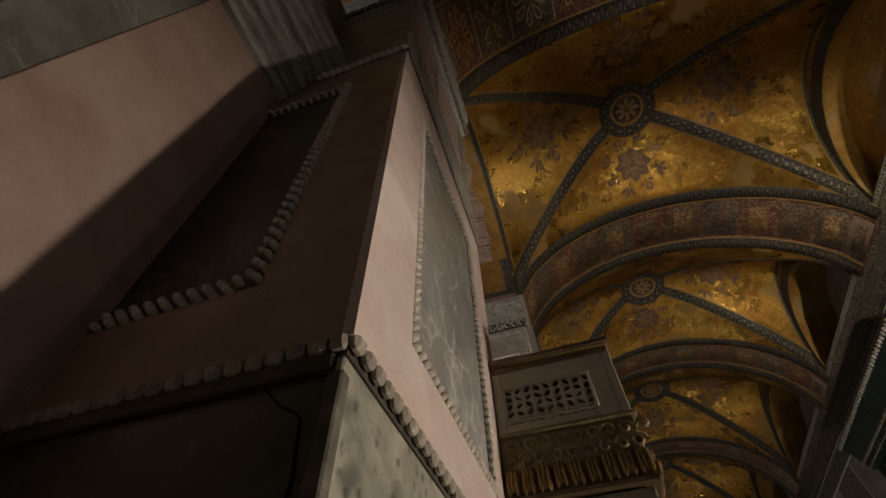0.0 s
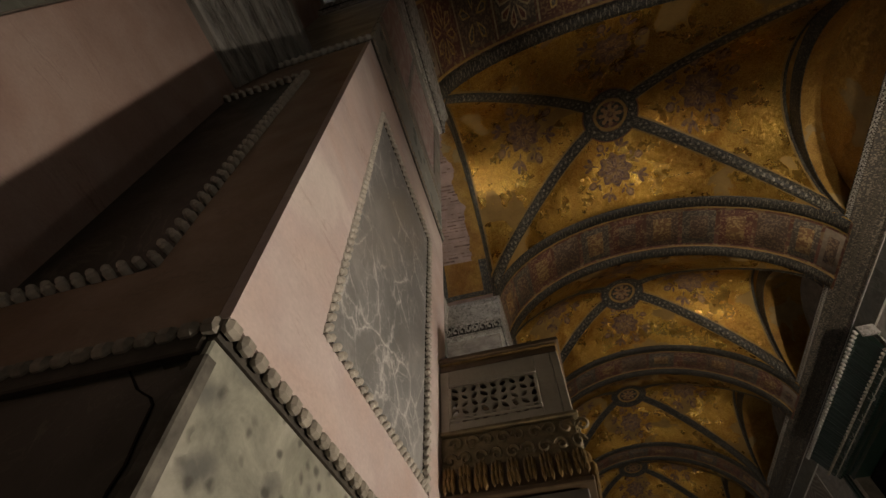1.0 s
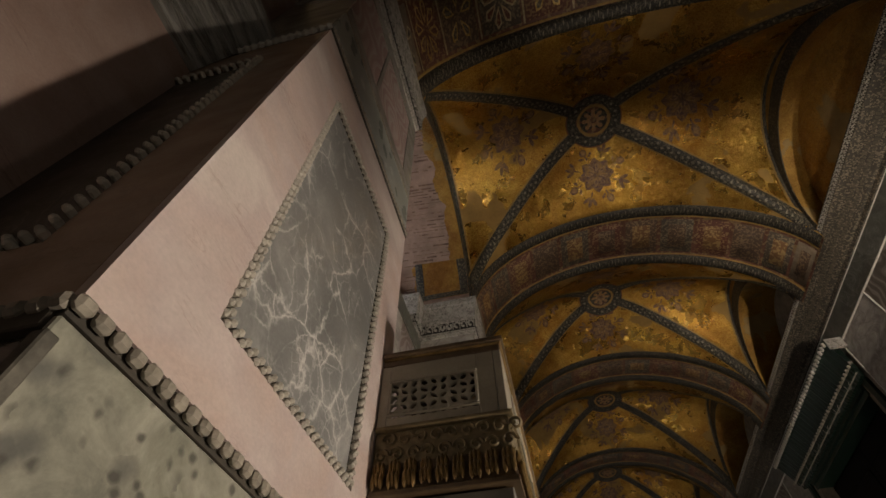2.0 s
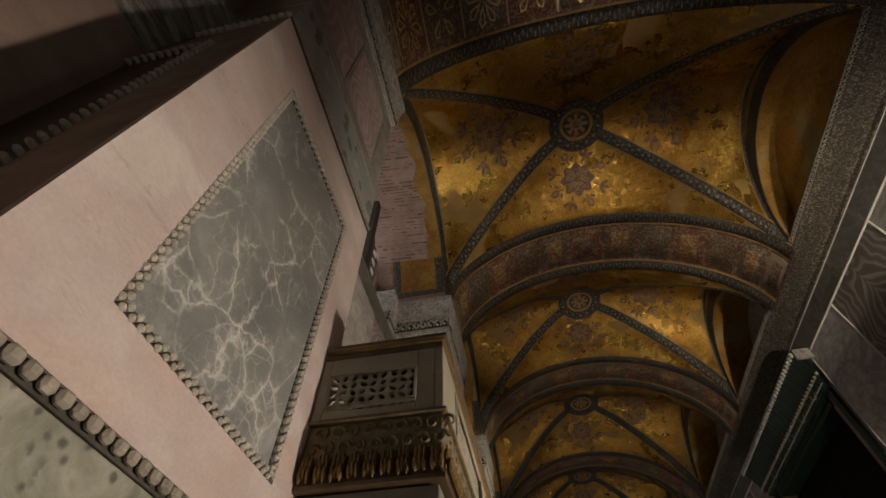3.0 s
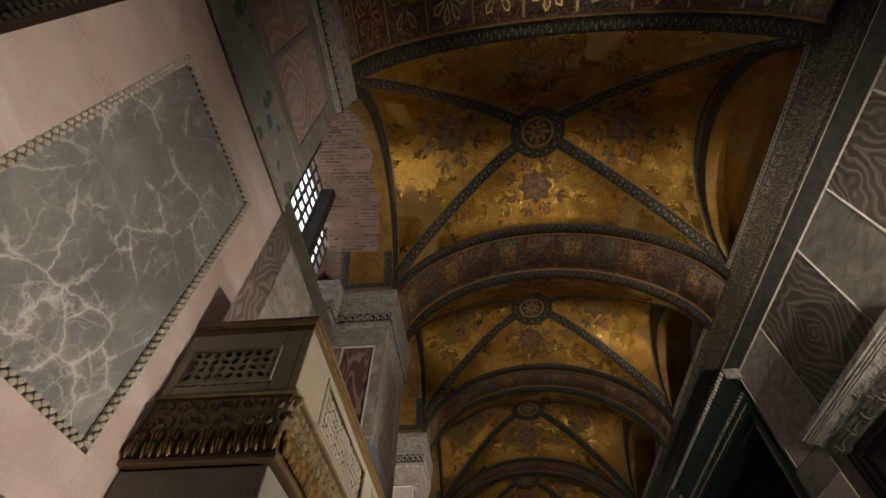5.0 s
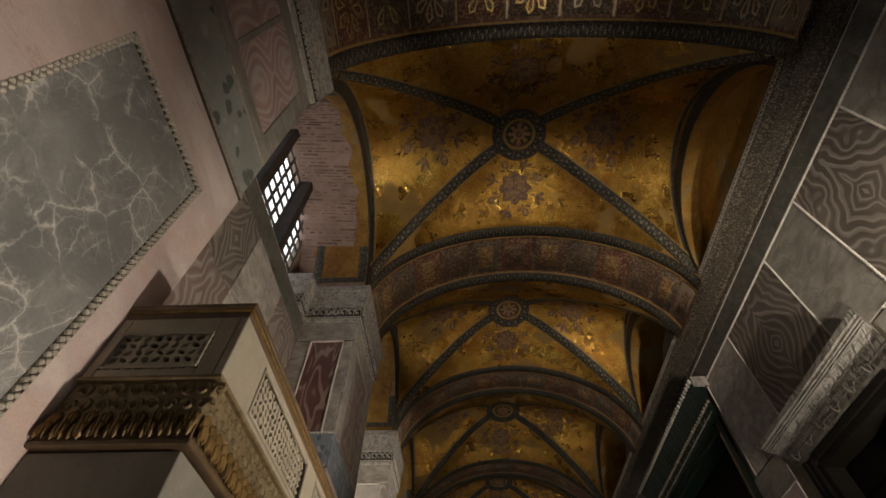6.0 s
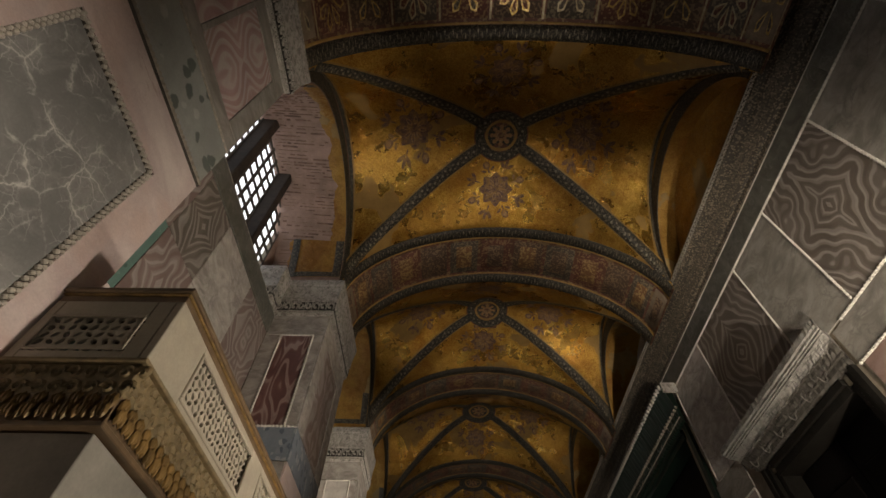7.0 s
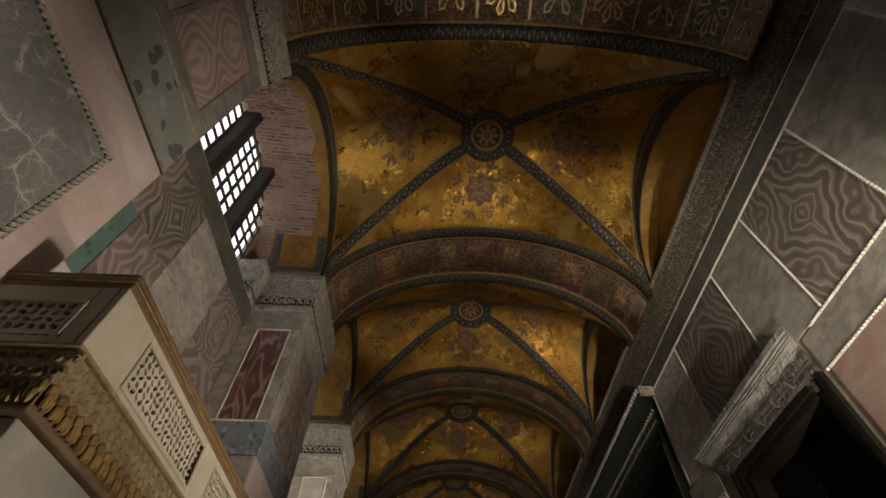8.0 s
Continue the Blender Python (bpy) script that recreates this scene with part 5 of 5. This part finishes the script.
cu.dimensions, cu.bevel_depth, cu.bevel_resolution = "3D", 0.007, 1
sp = cu.splines.new("POLY")
sp.points.add(12)
for i, q in enumerate(sp.points):
    a = i / 12 * 5.2 + 0.6
    q.co = (XR - 0.36, 7.67 + 0.22 * math.cos(a), 8.30 + 0.09 * math.sin(a), 1)
cu.materials.append(IRON)
loop = new("wire_loop", cu)
loop.parent = d2
tagged(loop, "loose bent wire loop")
slab("worn_corner", XR - 0.37, XR - 0.02, 4.6, 4.66, 8.0, 8.255, WORN, d2, "chipped pale corner block")


# ---- timber draught lobby in front of the west door ----
def lattice(name, parent, w, h, mat, m, seed=1):
    """Pierced openwork panel, w by h, in its own plane: a carved plate with leaf-shaped holes that lean to and fro."""
    bm = bmesh.new()
    t = 0.011
    rng = random.Random(seed)
    nx, nz = max(2, round(w / 0.06)), max(2, round(h / 0.052))
    cw, ch = w / nx, h / nz
    for i in range(nx):
        for j in range(nz):
            cx, cy = -w / 2 + cw * (i + 0.5), -h / 2 + ch * (j + 0.5)
            lean = (1 if (i + j) % 2 else -1) * (0.5 + 0.6 * rng.random()) + (1.57 if rng.random() < 0.3 else 0.0)
            ln, wd = min(cw, ch) * (0.5 + 0.1 * rng.random()), min(cw, ch) * (0.24 + 0.12 * rng.random())
            outer = [(cw / 2, 0), (cw / 2, ch / 2), (0, ch / 2), (-cw / 2, ch / 2), (-cw / 2, 0), (-cw / 2, -ch / 2), (0, -ch / 2), (cw / 2, -ch / 2)]
            inner = []
            for k in range(8):
                a = math.atan2(outer[k][1], outer[k][0])
                q = a - lean
                rr = ln * wd / math.sqrt((wd * math.cos(q)) ** 2 + (ln * math.sin(q)) ** 2)
                inner.append((rr * math.cos(a), rr * math.sin(a)))
            f = [bm.verts.new((cx + x, cy + y, t)) for x, y in outer]
            g = [bm.verts.new((cx + x, cy + y, t - 0.003)) for x, y in inner]
            b = [bm.verts.new((cx + x, cy + y, -t)) for x, y in inner]
            for k in range(8):
                n = (k + 1) % 8
                bm.faces.new((f[k], f[n], g[n], g[k]))
                bm.faces.new((g[k], g[n], b[n], b[k]))
    bmesh.ops.remove_doubles(bm, verts=bm.verts[:], dist=0.0005)
    ob = part(name, bm, mat, parent, "pierced openwork panel")
    ob.matrix_basis = m
    return ob


def lobby():
    lob = empty("draught_lobby")
    tagged(lob, "cream draught lobby with pierced panels and gilt carved frieze", "lobby")
    x1, x0 = -2.92, XL + 0.004
    ya, yb = -2.57, 2.45
    zt = 3.47
    # crown moulding on the front and the near end
    steps = ((zt - 0.1, zt - 0.052, 0.0), (zt - 0.052, zt - 0.037, 0.012), (zt - 0.037, zt, 0.026))
    for i, (a, b, d) in enumerate(steps):
        slab("crown_moulding", x0, x1 + d, ya - d, yb + d, a, b - 0.001, (WOODB, GILT, WOODB)[i], lob, "", 0.006)
    slab("top_board", x0, x1 - 0.02, ya + 0.03, yb - 0.03, zt, zt + 0.03, WOODB, lob)
    # lower body
    slab("body", x0, x1 - 0.03, ya + 0.03, yb - 0.03, 0, 2.52, BODYM, lob, "dull grey-white lower panelling")
    # frieze: carved band with leaf row
    slab("frieze", x0, x1 - 0.01, ya + 0.01, yb - 0.01, 2.56, 2.9, FRIEZE, lob, "gilt carved frieze")
    # Brown band, 4 mm proud; it imitates the depth shade between the leaves.
    slab("leaf_ground", x0, x1 - 0.006, ya + 0.006, yb - 0.006, 2.562, 2.705, WOODB, lob, "brown band standing in for shade behind the leaves", 0)
    slab("frieze_ledge", x0, x1 + 0.02, ya - 0.02, yb + 0.02, 2.9, 2.925, FRIEZE, lob)
    slab("frieze_base", x0, x1 + 0.012, ya - 0.012, yb + 0.012, 2.53, 2.56, WOODB, lob)
    bm = bmesh.new()
    for sgn in (-1, 0, 1):
        for j in range(2):
            mm = Matrix.Translation((0.012 + 0.014 * j, sgn * 0.024, 0.03 - 0.045 * j - 0.008 * abs(sgn))) @ Matrix.Diagonal((0.016, 0.017, 0.036, 1))
            bmesh.ops.create_icosphere(bm, subdivisions=1, radius=1.0, matrix=mm)
    leaf_mesh = mesh_of(bm, "leaf", GILT)
    bm = bmesh.new()
    rings = []
    for t in range(15):
        a, rr, th = t * 0.55, 0.045 - 0.0026 * t, 0.013 - 0.0004 * t
        c = Vector((0, rr * math.cos(a), rr * math.sin(a)))
        o = Vector((0, math.cos(a), math.sin(a)))
        rings.append([bm.verts.new(c + o * th * math.cos(q) + Vector((th * math.sin(q), 0, 0))) for q in [w * math.pi / 2 for w in range(4)]])
    for r0, r1 in zip(rings, rings[1:]):
        for q in range(4):
            bm.faces.new((r0[q], r0[(q + 1) % 4], r1[(q + 1) % 4], r1[q]))
    bmesh.ops.recalc_face_normals(bm, faces=bm.faces[:])
    scroll_mesh = mesh_of(bm, "scroll", FRIEZE)

    def carve(name, mesh, loc, turn, flip=1):
        ob = new(name, mesh)
        ob.parent, ob.location, ob.rotation_euler = lob, loc, (0, 0, turn)
        wide, high = (0.95, 0.95) if name == "scroll" else (0.88, 1.35)
        ob.scale = (1.1, flip * wide * (0.92 + 0.16 * random.random()), high * (0.92 + 0.16 * random.random()))
    for y in np.arange(ya + 0.05, yb, 0.088):
        carve("leaf", leaf_mesh, (x1 - 0.002, y, 2.635), 0)
    for x in np.arange(x0 + 0.05, x1, 0.088):
        carve("leaf", leaf_mesh, (x, ya + 0.002, 2.635), -math.pi / 2)
    for i, y in enumerate(np.arange(ya + 0.05, yb, 0.09)):
        carve("scroll", scroll_mesh, (x1 - 0.008, y, 2.755), 0, (-1) ** i)
        carve("scroll", scroll_mesh, (x1 - 0.008, y + 0.045, 2.845), 0, -(-1) ** i)
    for i, x in enumerate(np.arange(x0 + 0.05, x1, 0.09)):
        carve("scroll", scroll_mesh, (x, ya + 0.008, 2.755), -math.pi / 2, (-1) ** i)
        carve("scroll", scroll_mesh, (x + 0.045, ya + 0.008, 2.845), -math.pi / 2, -(-1) ** i)
    # upper storey: posts, rails and openwork
    z0, z1 = 2.925, zt - 0.1
    pan = [(ya + 0.42, ya + 1.66)]
    y = ya + 1.66 + 0.3
    while y + 1.24 < yb:
        pan.append((y, y + 1.24))
        y += 1.54
    prev = ya
    for a, b in pan + [(yb, yb)]:
        slab("post", x1 - 0.05, x1, prev, a, z0 + 0.002, z1, CREAM, lob)
        prev = b
    for a, b in pan:
        slab("rail", x1 - 0.05, x1, a, b, z0 + 0.002, z0 + 0.05, CREAM, lob)
        slab("rail", x1 - 0.05, x1, a, b, z1 - 0.05, z1, CREAM, lob)
        w, h = b - a, z1 - z0 - 0.1
        for e in (0, 1):
            zz = (z0 + 0.05, z1 - 0.07)[e]
            slab("frame_bead", x1 - 0.01, x1 + 0.012, a, b, zz, zz + 0.02, CREAM, lob)
            yy = (a, b - 0.02)[e]
            slab("frame_bead", x1 - 0.01, x1 + 0.012, yy, yy + 0.02, z0 + 0.071, z1 - 0.071, CREAM, lob)
        lattice("openwork", lob, w, h, CREAM, Matrix.Translation((x1 - 0.03, (a + b) / 2, (z0 + z1) / 2)) @ Matrix(((0, 0, 1, 0), (1, 0, 0, 0), (0, 1, 0, 0), (0, 0, 0, 1))))
    # near end
    slab("post", x0, x0 + 0.06, ya, ya + 0.05, z0 + 0.002, z1, CREAM, lob)
    slab("post", x1 - 0.16, x1 - 0.052, ya, ya + 0.05, z0 + 0.002, z1, CREAM, lob)
    slab("rail", x0 + 0.06, x1 - 0.16, ya, ya + 0.05, z0 + 0.002, z0 + 0.06, CREAM, lob)
    slab("rail", x0 + 0.06, x1 - 0.16, ya, ya + 0.05, z1 - 0.12, z1, CREAM, lob)
    for e in (0, 1):
        zz = (z0 + 0.06, z1 - 0.14)[e]
        slab("frame_bead", x0 + 0.06, x1 - 0.16, ya - 0.012, ya, zz, zz + 0.02, CREAM, lob)
        xx = (x0 + 0.06, x1 - 0.18)[e]
        slab("frame_bead", xx, xx + 0.02, ya - 0.012, ya, z0 + 0.081, z1 - 0.141, CREAM, lob)
    lattice("openwork", lob, x1 - 0.16 - x0 - 0.06, z1 - z0 - 0.18, CREAM, Matrix.Translation(((x0 + x1 - 0.1) / 2, ya + 0.03, (z0 + z1 - 0.06) / 2)) @ Matrix(((1, 0, 0, 0), (0, 0, -1, 0), (0, 1, 0, 0), (0, 0, 0, 1))))


lobby()
